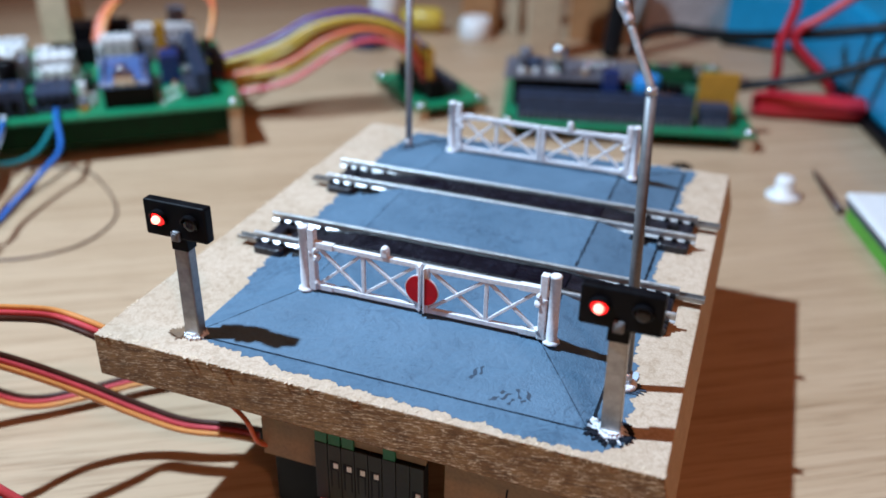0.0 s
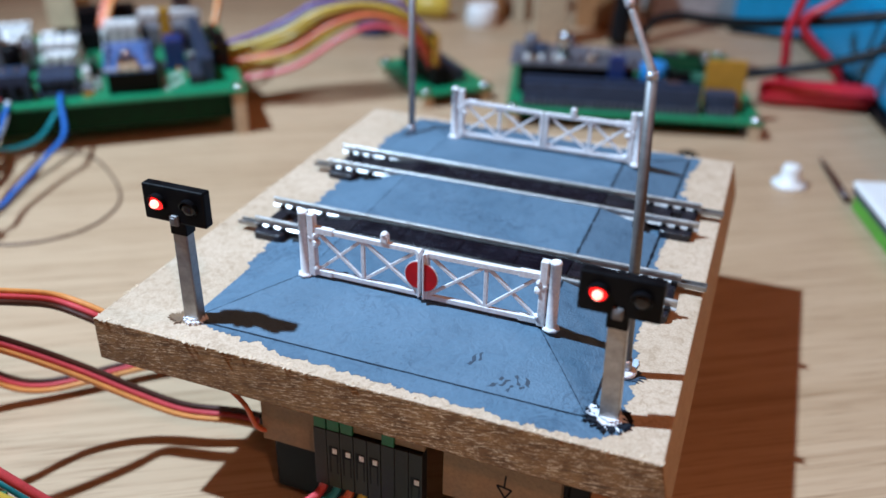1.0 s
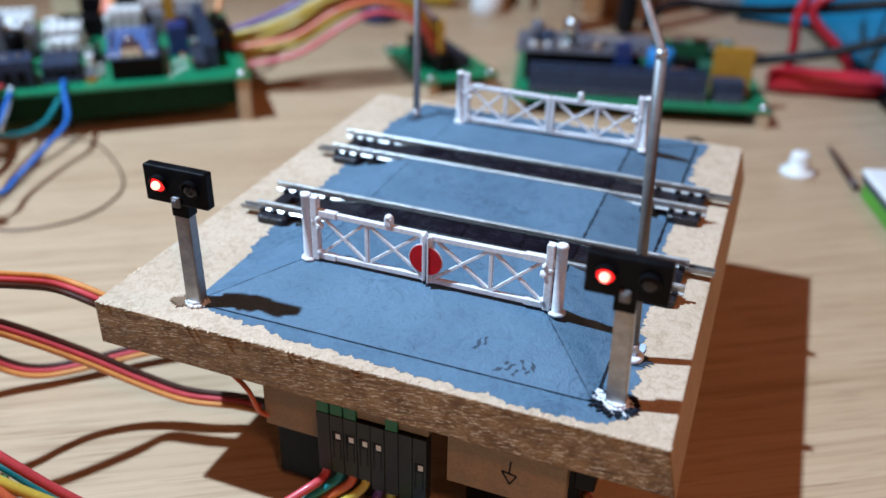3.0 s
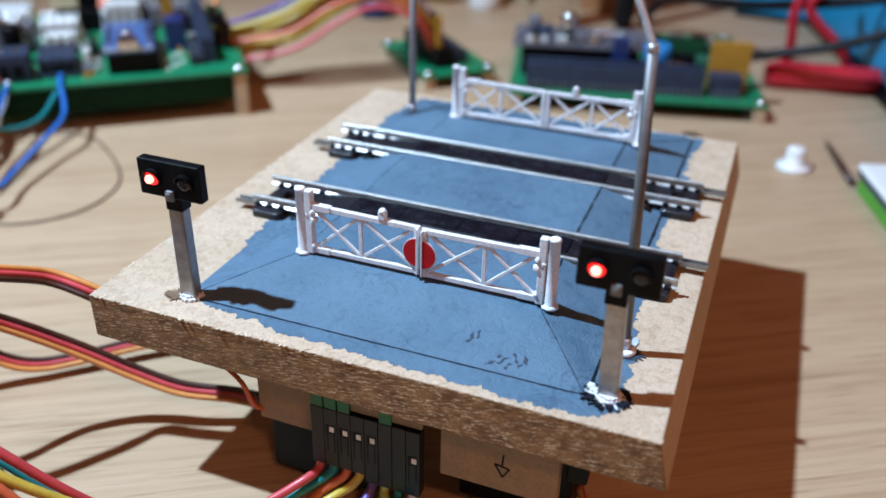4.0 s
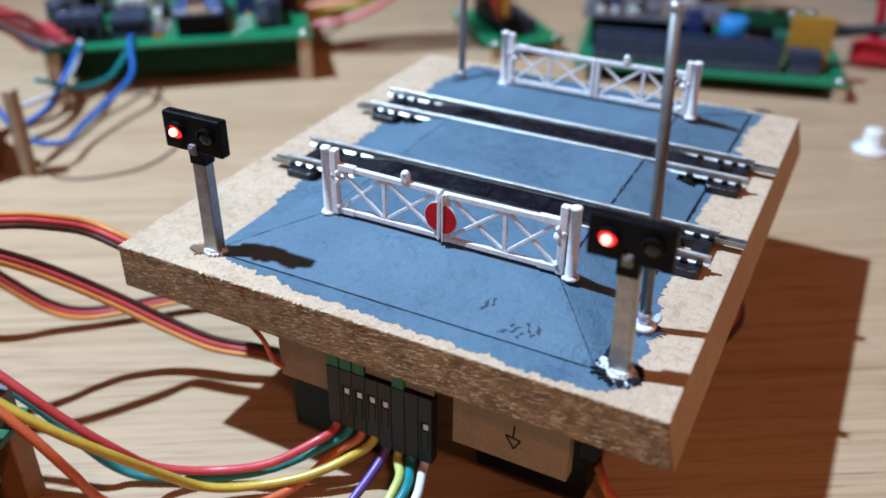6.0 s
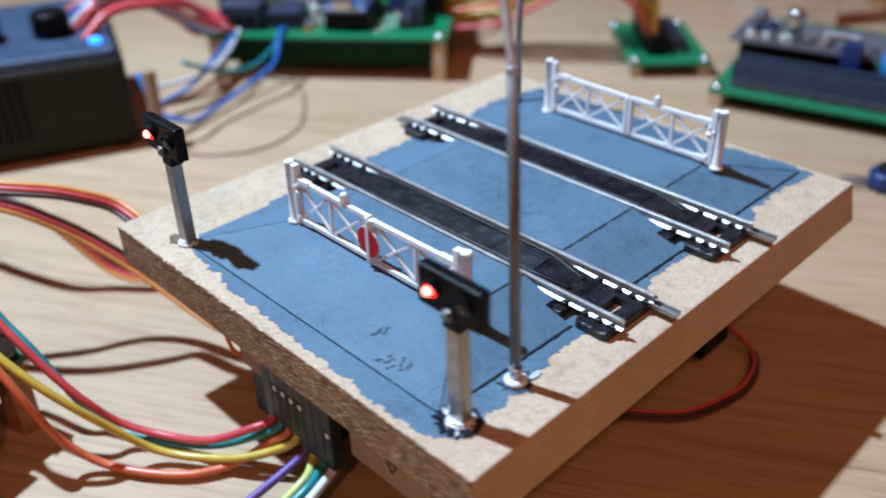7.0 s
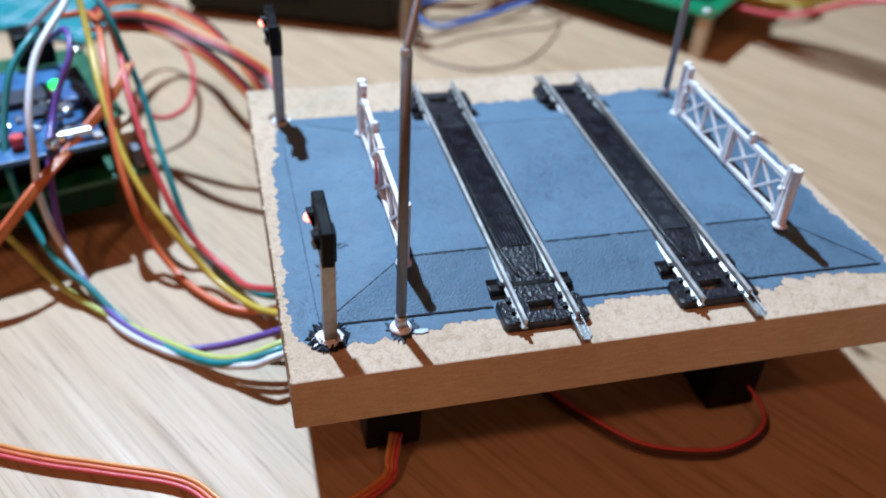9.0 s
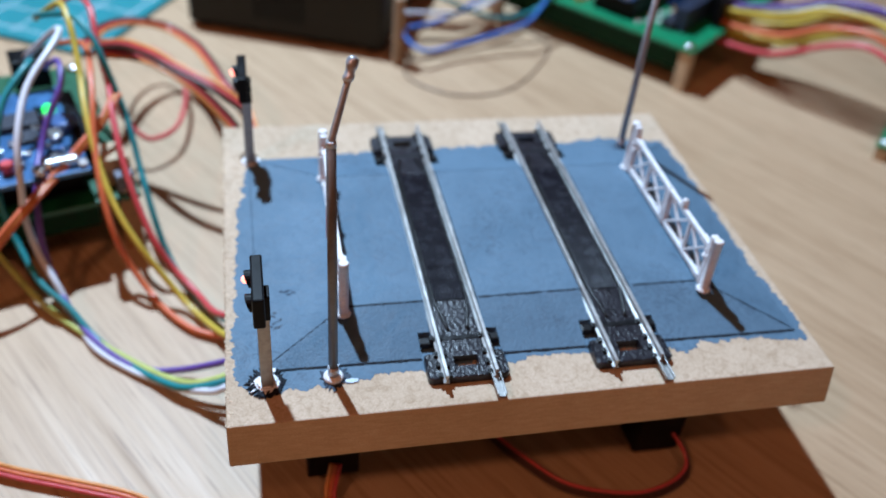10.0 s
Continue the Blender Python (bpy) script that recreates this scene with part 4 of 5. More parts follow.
ribbon([(33, 20, 26), (18, 17, 28), (6, 13, 30.5), (-3, 10, 34.5), (-9, 8.5, 37.5), (-16, 6.5, 40), (-20, 1, 43), (-23.5, -4, 45), (-30, -13, 47), (-37, -20, 48), (-43.5, -25, 47), (-51, -31, 45), (-57, -40, 42)], ("pale_orange", "red", "brown"), rise=0.45)
ribbon([(34, 19, 12), (26, 21, 9), (15, 21, 8.2), (4, 17, 9.6), (-6, 14, 13.4), (-16, 9.5, 19.8), (-25.5, 2.8, 27.6), (-31, -3.5, 33.5), (-36, -11, 39), (-43, -20, 42), (-49, -28, 42), (-55, -38, 40)], rise=0.5)
ribbon([(33, 108, 16), (18, 66, 7), (-5, 46, 4.6), (-20, 34.5, 4.2), (-30, 24.5, 3.8), (-38, 17, 4), (-44, 12.4, 7), (-50, 8, 14), (-55, 4, 20.5), (-63, -1, 24.5), (-79, -7, 26), (-94, -12, 24), (-106, -22, 25), (-98, -33, 31), (-78, -40, 38), (-60, -44, 40)], ("brown", "red", "pale_orange"), rise=0.4)
ribbon([(94, 22.5, 9), (97, 21, 4), (100, 20, 2.4), (104, 14, 2.4), (108, 4, 2.4), (107, -8, 2.4), (101, -15, 2.4), (93, -22.5, 2.4), (86, -39, 2.4), (79.5, -55, 2.4), (62, -90, 2.4), (40, -140, 2.4)], ("pale_orange", "orange", "red"), 0.54, rise=0.35)
ribbon([(93, 106, 9), (98, 110, 4), (103, 109, 2), (107, 102, 2), (108, 92, 2), (103.5, 78, 2), (94, 69, 2), (82, 61, 2), (60, 50, 2)], ("red", "brown", "brown"), 0.46)
wire("thin_lead", "orange", [(12, 12, 33.6), (19, 8.4, 30), (24.5, 7, 28.6), (28.3, 6.5, 26), (30.2, 6.9, 21), (31.6, 9.2, 18.5)], 0.5, "thin orange wire under the baseboard", group="loose wires")
wire("looped_lead", "red", [(-47, -36, 26), (-52, -33.5, 16), (-49, -27, 10.5), (-57, -19, 9), (-71, -16, 9), (-88, -16, 10), (-103, -20, 11), (-110, -29, 14), (-100, -37, 20), (-80, -40, 29), (-60, -44, 37)], 0.85, "red lead in a loose loop over the table")


# ---- circuit boards ----


def board(name, x, y, z, turn, w, d, label, mat=PCB, thick=1.6, posts=(), post_mat=TIMBER, group="circuit boards"):
    """A board whose near left corner is the origin: w along its front edge, d back, lying on posts."""
    t = thing(name, x, y, 0, label, "circuit board", turn, group=group)
    t["deck"] = z + thick
    plate = part("board", block(B(), 0, 0, z, w, d, z + thick, 0.2), mat, t)
    for px, py in posts:
        part("standoff", block(B(), px - 2.6, py - 2.6, 0, px + 2.6, py + 2.6, z, 0.3), post_mat, t, "square pale wooden standoff")
        part("screw_head", turned(B(), px, py, [(2.6, z + thick - 0.02), (2.4, z + thick + 1.0), (1.2, z + thick + 1.6)], 12), TIN, plate, "shiny screw head")
    return t


def chip(t, x, y, w, d, h, mat, name="chip", label="", lift=0.0, bev=0.25):
    z = t["deck"] + lift
    return part(name, block(B(), x, y, z, x + w, y + d, z + h, bev), mat, t, label)


def pins(t, x, y, n, dx, dy, h, mat=TIN, r=0.35, lift=0.0):
    z = t["deck"] + lift
    for k in range(n):
        part("pin", block(B(), x + dx * k - r, y + dy * k - r, z, x + dx * k + r, y + dy * k + r, z + h), mat, t)


def can(t, x, y, r, h, mat, name="capacitor", label="", lift=0.0):
    z = t["deck"] + lift
    return part(name, turned(B(), x, y, [(r, z), (r, z + h * 0.92), (r * 0.85, z + h)], 16), mat, t, label)


def socket_row(t, x, y, n, dx, dy, h=8.5, w=2.4, mat=GREY):
    """A header strip with its dark holes."""
    z = t["deck"]
    x1, y1 = x + dx * (n - 1), y + dy * (n - 1)
    s = part("socket_strip", block(B(), min(x, x1) - 1.25, min(y, y1) - 1.25, z, max(x, x1) + 1.25, max(y, y1) + 1.25, z + h, 0.15), mat, t)
    for k in range(n):
        part("socket_hole", block(B(), x + dx * k - 0.45, y + dy * k - 0.45, z + h - 0.2, x + dx * k + 0.45, y + dy * k + 0.45, z + h + 0.05), INK_AND_SHADE, s)


def slotted(t, x, y, w, d, h, mat=IVORY, label="white plastic socket with dark slots", name="white_socket"):
    """A plug housing: chamfered body, a step at the foot, dark slots on top and in front."""
    z = t["deck"]
    bm = block(B(), x, y, z, x + w, y + d, z + h, 0.5)
    block(bm, x - 0.5, y - 0.5, z, x + w + 0.5, y + d + 0.5, z + h * 0.28, 0.3)
    body = part(name, bm, mat, t, label)
    n = max(2, int(w / 3.4))
    for k in range(n):
        cx = x + w * (k + 0.5) / n
        part("slot", block(B(), cx - 0.75, y - 0.08, z + h * 0.42, cx + 0.75, y + 0.3, z + h * 0.82), INK_AND_SHADE, body, "dark slot")
        part("slot", block(B(), cx - 0.8, y + d * 0.25, z + h - 0.3, cx + 0.8, y + d * 0.75, z + h + 0.06), GREY, body, "dark slot")
    return body


# large board behind the left side, on wooden standoffs
A = board("controller_board", -168.5, 123.0, 18.2, 39.7, 106, 108, "large green circuit board on wooden standoffs, crowded with parts", posts=((3.2, 3.2), (102.6, 3.2), (3.2, 104), (102.6, 104)))
# added strip, its dark green stands for shade below the front edge
part("under_board_shade", block(B(), 4, 6, 6.0, 100, 9, 18.2, 0.2), PCB_DARK, A, "dark green strip filling the shade under the board")
socket_row(A, 93, 14, 30, 0, 2.54, 10.5, 2.4, SLATE)
socket_row(A, 90, 14, 30, 0, 2.54, 10.5, 2.4, SLATE)
for k in range(8):
    chip(A, 96.6, 34 + 2.6 * k, 2.4, 2.4, 14, BLACK, "plug", bev=0.1)
    chip(A, 100.0, 30 + 2.6 * k, 2.4, 2.4, 12, BLACK, "plug", bev=0.1)
chip(A, 84, 11, 6, 26, 4.2, GREY, "chip", "dark grey chip")
chip(A, 52, 7, 20, 38, 8.5, BLACK, "socket_block", "black socket under the blue module")
chip(A, 51, 6, 19.5, 44, 1.4, BLUE_PCB, "module_board", "blue plug-in module", lift=8.5)
chip(A, 56.5, 5.0, 8, 9, 3.6, TIN, "usb_socket", "silver socket", lift=9.9)
can(A, 60, 24, 2.6, 3.0, TIN, "button", "silver button", lift=9.9)
pins(A, 53.0, 12, 12, 0, 2.54, 2.2, TIN, 0.6, 9.9)
pins(A, 68.5, 12, 12, 0, 2.54, 2.2, TIN, 0.6, 9.9)
chip(A, 76, 34, 8, 12, 13, BLUE, "trimmer", "dark blue trimmer")
slotted(A, 52, 62, 15, 9, 15)
slotted(A, 50, 64, 5, 6, 12)
slotted(A, 24, 60, 16, 20, 9)
slotted(A, 2, 70, 18, 18, 12)
slotted(A, 8, 44, 10, 16, 15)
chip(A, 5, 36, 7, 9, 20, SILVERY, "relay", "dull silver relay")
can(A, 20, 52, 3.4, 12, SILVERY, label="dull silver capacitor")
pins(A, 26, 58.5, 6, 2.54, 0, 6, TIN, 0.8)
pins(A, 8, 42, 4, 2.54, 0, 6, TIN, 0.8)
chip(A, 42, 24, 3, 4, 6, IVORY, "small_part", "small white part")
chip(A, 42, 10, 4, 6, 3, SILVERY, "small_part", "dull silver part")
chip(A, 70, 74, 18, 8, 9, SILVERY, "shield", "silvery metal part")
slotted(A, 66, 86, 30, 7, 14)
chip(A, 84, 92, 8, 8, 20, SILVERY, "small_part", "silvery upright part")
chip(A, 40, 84, 26, 14, 16, BLACK, "socket_block", "black plug block")
slotted(A, 27, 46, 12, 8, 7)
slotted(A, 26, 9, 14, 20, 8, SLATE, "dark blue-grey terminal block", "terminal_block")
for k in range(3):
    chip(A, 27 + 4.4 * k, 8.6, 3.2, 1.0, 3.6, BLACK, "wire_entry", "black wire entry", lift=1.4, bev=0.05)
pins(A, 28, 26, 5, 2.54, 0, 9, TIN, 0.8)
chip(A, 6, 6, 17, 14, 11, SLATE, "terminal_block", "dark terminal block")
for k in range(3):
    chip(A, 7.4 + 5 * k, 5.6, 3.4, 1.0, 5, BLACK, "wire_entry", "black wire entry", lift=2.0, bev=0.05)
    can(A, 9 + 5 * k, 12, 1.5, 1.0, TIN, "terminal_screw", "silver screw", lift=11)
can(A, 6, 20, 5.0, 14, GREY, label="round dark capacitor")
can(A, 16, 32, 4.0, 16, BLACK, label="round black capacitor")
for k in range(6):
    chip(A, 44 + (k % 2) * 3.5, 8 + k * 5, 2, 3.4, 1.0, TIN if k % 2 else AMBER, "small_part", bev=0.1)
    chip(A, 74 + (k % 3) * 3, 7 + k * 4, 1.6, 2.6, 0.9, IVORY, "small_part", bev=0.1)
chip(A, 76, 58, 12, 30, 3.5, BLACK, "chip", "long black chip")
pick = random.Random(77)
for k in range(60):
    px, py = pick.choice(((25, 51), (41, 51), (72, 89), (4, 26)))
    px, py = pick.uniform(px, py - 2), pick.uniform(5, 60)
    chip(A, px, py, pick.uniform(1.2, 3.0), pick.uniform(1.0, 2.6), pick.uniform(0.8, 2.6), (TIN, IVORY, BLACK, SILVERY, AMBER, PALE_GREY)[k % 6], "small_part", bev=0.15)
pins(A, 42.6, 30, 8, 0, 2.54, 8.5, TIN, 0.5)
pins(A, 46.0, 30, 8, 0, 2.54, 6.0, BLACK, 0.9)
for k in range(10):
    chip(A, 51.4 + 1.9 * k, 5.9, 1.0, 0.8, 1.0, IVORY, "pad", "white solder pad", lift=9.9, bev=0.1)
chip(A, 30, 74, 40, 10, 9, BLACK, "socket_strip")
chip(A, 76, 66, 5, 5, 19, AMBER, "tall_part", "upright amber part")

# small board further back
Bd = board("small_circuit_board", -31.5, 248.0, 5.5, 45.0, 36, 58, "small green circuit board with a black plug block", posts=((3, 3), (33, 3), (3, 55), (33, 55)))
chip(Bd, 9, 8, 8, 40, 9, BLACK, "socket_strip", "tall black socket strip")
chip(Bd, 19, 12, 8, 34, 6, GREY, "socket_strip", "dark socket strip")
for k in range(7):
    chip(Bd, 10.5, 11 + 5 * k, 2.4, 2.4, 15, BLACK if k % 3 else AMBER, "plug", lift=8.5, bev=0.1)
pins(Bd, 24, 8, 6, 0, 3, 2, TIN, 0.6)

# large board behind the right side
C = board("driver_board", 9.5, 243.0, 6.5, 14.0, 110, 106, "green circuit board with long dark sockets and a raised grey module", posts=((3, 3), (107, 3), (3, 103), (107, 103)))
# added filler block, coloured as the shaded gap beneath the board
part("under_board_shade", block(B(), 7, 7, 0.4, 102, 99, 6.4, 0.2), PCB_DARK, C, "dark green block filling the shade under the board")
socket_row(C, 8, 7, 30, 2.54, 0, 11, 2.4, SLATE)
socket_row(C, 8, 12, 30, 2.54, 0, 12, 2.4, SLATE)
pins(C, 8, 5.2, 30, 2.54, 0, 3.2, SILVERY, 0.5)
pins(C, 87, 6.4, 5, 2.54, 0, 3.2, SILVERY, 0.5)
chip(C, 86, 8, 13, 8, 9, SLATE, "socket_block", "dark socket block")
chip(C, 4, 24, 52, 6, 13, BLACK, "socket_strip", "black socket strip")
chip(C, 0, 22, 62, 30, 2.0, SILVERY, "module_board", "raised grey module board", lift=13.2)
can(C, 24, 26, 3.4, 13, TIN, "component", "silver can", lift=15.2)
can(C, 9, 34, 3.0, 9, SILVERY, "component", "dull silver can", lift=15.2)
for k in range(9):
    chip(C, 2 + 6.4 * k, 22.4, 3.4, 2.2, 1.8 + (k % 3), TIN if k % 2 else SILVERY, "small_part", "silvery part", lift=15.2, bev=0.15)
can(C, 14, 30, 3.4, 6, SLATE, "component", "dark round part", lift=15.2)
for k in range(6):
    part("coil_turn", turned(B(), 36 + 2.4 * k, 27, [(1.0, C["deck"] + 15.2), (1.1, C["deck"] + 20), (0.6, C["deck"] + 20.6)], 10), TIN, C)
    chip(C, 3 + k * 3.2, 24, 2.0, 2.6, 2.2, IVORY if k % 2 else GREY, "small_part", lift=15.2, bev=0.1)
chip(C, 44, 17, 7, 5, 20, BLUE, "trimmer", "dark blue trimmer")
chip(C, 58, 18, 13, 12, 7, TEAL_GREEN, "socket_block", "green socket under the capacitor")
chip(C, 72, 19, 8, 4, 14, BLACK, "plug", "black cable plug")
chip(C, 68, 17.5, 8, 3, 3, TIN, "small_part", "silver part", lift=8)
can(C, 64, 24, 6.0, 10, SKY, label="bright blue round capacitor", lift=7)
chip(C, 86, 17.5, 17, 3, 21, AMBER, "relay", "amber yellow plastic block")
chip(C, 66, 32, 30, 12, 8, TEAL_GREEN, "terminal_block", "green terminal block")
chip(C, 60, 46, 42, 20, 3.0, PCB_DARK, "daughter_board", "dark green module", lift=6)
chip(C, 70, 20, 9, 3, 2.5, TIN, "small_part", "silver part")
can(C, 90, 48, 2.4, 6, TIN, "component", "silver can", lift=9)
for k in range(8):
    chip(C, 10 + 11 * k, 72, 7, 16, 5, BLACK if k % 2 else GREY, "chip")

# rainbow jumper wires from the large board to the small one
LOW_RUN = ((-107, 222, 15), (-90.5, 235.8, 20), (-72.8, 247.6, 32), (-59.7, 256.4, 36.5), (-45.6, 264.9, 30.2), (-37.6, 269.8, 15))
HIGH_RUN = ((-112, 221, 29), (-93.8, 233.6, 35.5), (-80.9, 242.2, 43.7), (-63.8, 253.6, 46.1), (-47.6, 263.4, 40.6), (-36.4, 270.5, 26))
for k, c in enumerate(("red", "yellow", "red", "yellow", "pale_orange", "orange", "yellow", "purple", "yellow", "white", "yellow", "purple")):
    u = (k + 0.8 * wobble(k * 1.7, 0.4, 1.0, 71)) / 11
    run = []
    for i, (p, q) in enumerate(zip(LOW_RUN, HIGH_RUN)):
        back = ((k * 5) % 12 - 5.5) * (2.0 if 0 < i < 5 else 1.0) + 1.2 * wobble(k * 3.1, i * 1.7, 1.0, 51)
        run.append(Vector(p).lerp(Vector(q), u) + Vector((-0.55, 0.83, 0)) * back + Vector((0, 0, 1.6 * wobble(k * 2.3, i * 1.3, 1.0, 61))))
    run.insert(0, run[0] + Vector((-9, -4, 0)))
    wire("rainbow_wire", c, run, 1.15, f"{c} jumper wire between circuit boards", group="rainbow jumper wires")
for k, c in enumerate(("orange", "orange", "pale_orange")):
    wire("orange_lead", c, [(-178 + 2 * k, 212, 30), (-181 + 2 * k, 222, 40), (-176, 234 + 2 * k, 48), (-160, 240 + 2 * k, 51), (-141, 246 + 2 * k, 49), (-131, 240, 44), (-127, 228, 32)], 1.3, "orange lead over the circuit board", group="orange leads")

wire("blue_wire", "blue", [(-146, 149, 22), (-141, 143, 21), (-131, 132, 14), (-128, 118, 10), (-122, 96, 7), (-116, 82, 8), (-124, 74, 12), (-136, 74, 24)], 1.0, "bright blue wire hanging from the circuit board", group="loose wires")
wire("green_wire", "teal", [(-146, 150, 21), (-144, 142, 16), (-140, 128, 12), (-138, 112, 14), (-134, 92, 24)], 0.9, "teal wire hanging from the circuit board", group="loose wires")
for k, c in enumerate(("orange", "blue", "white", "red")):
    wire("loose_wire", c, [(-166 + 2 * k, 126 + 2 * k, 23), (-166 + 2 * k, 118 + 2 * k, 22 + k), (-160, 104 - 3 * k, 34 + 3 * k), (-164, 88 - 3 * k, 44 + k), (-172 + 4 * k, 72, 44), (-176 + 5 * k, 62, 36)], 1.0, f"{c} wire tangled beside the black case", group="loose wires")

# controller on the left: blue board with a green light on a green base board
Dd = board("controller_base_board", -63.5, -120.0, 19.0, 17.5, 86.5, 72, "green base board with a blue controller module, wires plugged in", mat=PCB_GREEN, posts=((3, 3), (83, 3), (3, 69), (83, 68.5)), post_mat=DARK_TIMBER)
# added inset block that paints the dark space between the posts
part("under_board_shade", block(B(), 8, 5, 10.0, 83, 60, 19, 0.3), PCB_DARK, Dd, "dark green block filling the shade under the board")
for sx in (40, 76):
    chip(Dd, sx, 16, 3, 42, 9, BLACK, "socket_strip")
chip(Dd, 33.4, 10, 51.6, 50, 1.6, NAVY_PCB, "module_board", "blue controller module", lift=9)
chip(Dd, 24, 48, 9, 11, 10, BLACK, "power_socket", "black power socket", lift=10.6)
chip(Dd, 40, 59, 30, 4, 9, BLACK, "socket_strip", "black header strip", lift=3)
chip(Dd, 70, 63.5, 10, 8, 9, TIMBER, "spacer", "brown wooden spacer block")
chip(Dd, 81, 66, 4, 5, 6, SILVERY, "small_part", "dull silver part")
can(Dd, 60, 57, 4.2, 3.4, BLUE_PCB, label="round blue part", lift=10.6)
can(Dd, 66, 54, 2.2, 2.4, TIN, label="small silver can", lift=10.6)
chip(Dd, 79, 47.5, 3.2, 10, 3.2, TIN, "shield", "long silver socket", lift=10.6, bev=0.6)
can(Dd, 83.2, 46.6, 1.9, 2.6, TIN, "button", "round silver button", lift=10.6)
chip(Dd, 60, 44, 6, 6, 1.6, GREY, "chip", "small dark chip", lift=10.6)
chip(Dd, 50, 30, 8, 22, 2.2, GREY, "chip", "long dark chip", lift=10.6)
pick = random.Random(31)
for k in range(44):
    px, py = pick.uniform(46, 82), pick.uniform(24, 58)
    w, d = pick.uniform(1.4, 3.2), pick.uniform(1.2, 2.6)
    chip(Dd, px, py, w, d, pick.uniform(0.8, 2.4), (TIN, SILVERY, PALE_GREY, BLUE_PCB)[k % 4], "small_part", lift=10.6, bev=0.3)
for k in range(8):
    px, py = (71, 51) if k == 0 else (pick.uniform(50, 80), pick.uniform(34, 56))
    can(Dd, px, py, pick.uniform(0.9, 1.5), pick.uniform(1.5, 2.6), TIN, "solder_dome", "shiny solder dome", lift=10.6)
can(Dd, 48.3, 55.0, 1.9, 1.4, LIT_GREEN, "indicator", "glowing green indicator light", lift=10.6)
can(Dd, 78.9, 39.1, 1.8, 3.6, CABLE["red"], "plug", "pink round plug", lift=10.6)
for k, c in enumerate(("orange", "pale_orange", "orange")):
    wire("flat_orange_lead", c, [(-24 + k, -30 - k, 42), (-17 + k, -33 - k, 39), (-9 + k, -38 - 1.2 * k, 35.3), (1 + k, -46 - 1.2 * k, 30.3), (12 + k, -53 - 1.2 * k, 27), (22 + k, -62 - 1.2 * k, 20), (28 + k, -74 - k, 9), (26 + k, -92 - k, 2), (14, -120 - k, 2)], 0.8, "orange lead crossing the controller", group="orange leads")

# ---- the black case with vents ----
case = thing("black_case", -127.0, 66.0, 0, "black plastic instrument case with vent slots and a blue-grey top", "instrument case", 248.0)
bm = block(B(), 0, -80, 1.5, 90, 0, 35, 2.5)
part("body", bm, BOX_BLACK, case)
part("top_shell", block(B(), 1.5, -78, 34, 88, -1.5, 38, 2.0), CASE_TOP, case, "blue-grey top")
for k in range(7):
    part("vent_slot", block(B(), 36 + 3.4 * k, -0.35, 9, 37.9 + 3.4 * k, 0.12, 32, 0.0), BLACK, case, "dark vent slot")
for px, py, r in ((22, -28, 7), (48, -30, 9), (76, -28, 7)):
    part("knob", turned(B(), px, py, [(r, 37.5), (r * 0.95, 46), (r * 0.8, 47)], 20), BLACK, case)
part("power_light", turned(B(), 8, -12, [(2.4, 37.8), (2.0, 39.4)], 12), LIT_BLUE, case, "glowing blue light")
for fx, fy in ((6, -6), (84, -6), (6, -74), (84, -74)):
    part("foot", turned(B(), fx, fy, [(4, 0), (4, 1.6)], 12), BLACK, case)

# ---- the cutting mat ----
mat = thing("cutting_mat", -130, -56, 0, "teal cutting mat with pale grid lines", "cutting mat", 242.0)
part("sheet", block(B(), 0, -220, 0.05, 160, 0, 2.2, 0.6), MAT, mat)
for k in range(9):
    part("grid_line", block(B(), 6 + 17 * k, -215, 2.15, 6.5 + 17 * k, -4, 2.24), CABLE["white"], mat)
    part("grid_line", block(B(), 4, -8 - 17 * k, 2.15, 156, -7.5 - 17 * k, 2.25), CABLE["white"], mat)

# ---- small things on the table at the right and behind ----
bm = turned(B(), 129.0, 226.0, [(6.4, 0), (6.5, 1.0), (5.6, 1.8), (3.6, 2.2), (3.5, 7.0), (3.1, 8.2), (1.6, 8.6)], 24)
solid("plastic_cap", bm, IVORY, "small white plastic cap with a wide rim", "cap")
bm = B()
sweep(bm, [(140, 256, 1.4), (141.6, 250, 1.5), (145.5, 234, 1.5), (149.6, 217.5, 1.5)], [0.4, 1.0, 1.4, 1.4], 10, 1)
solid("pencil", bm, CABLE["brown"], "dark thin pencil lying on the table", "pencil")
nb = thing("notebook", 149.5, 215.5, 0, "white covered box with dark and bright green edges", "box", -73.5)
part("cover", block(B(), 0, 0, 8, 110, 90, 10.4, 1.1), IVORY, nb)
part("middle_layer", block(B(), 0.5, 0.5, 5.6, 110, 90, 8, 0.4), SLATE, nb, "dark navy layer")
part("lower_layer", block(B(), 2.0, 1.0, 0, 110, 90, 5.6, 0.4), LEAF_GREEN, nb, "bright green base")
scr = thing("screwdriver", 112, 322, 6, "red plastic screwdriver handle lying on the table", "screwdriver", 12)
part("handle", sweep(B(), [(0, 0, 0), (4, 0, 0), (30, 0, 0), (48, 0, 0), (54, 0, 0)], [5.0, 6.2, 6.2, 6.0, 4.5], 14, 1), CABLE["deep_red"], scr)
part("ferrule", sweep(B(), [(54, 0, 0), (62, 0, 0)], [2.6, 2.4], 12, 1), STEEL, scr)

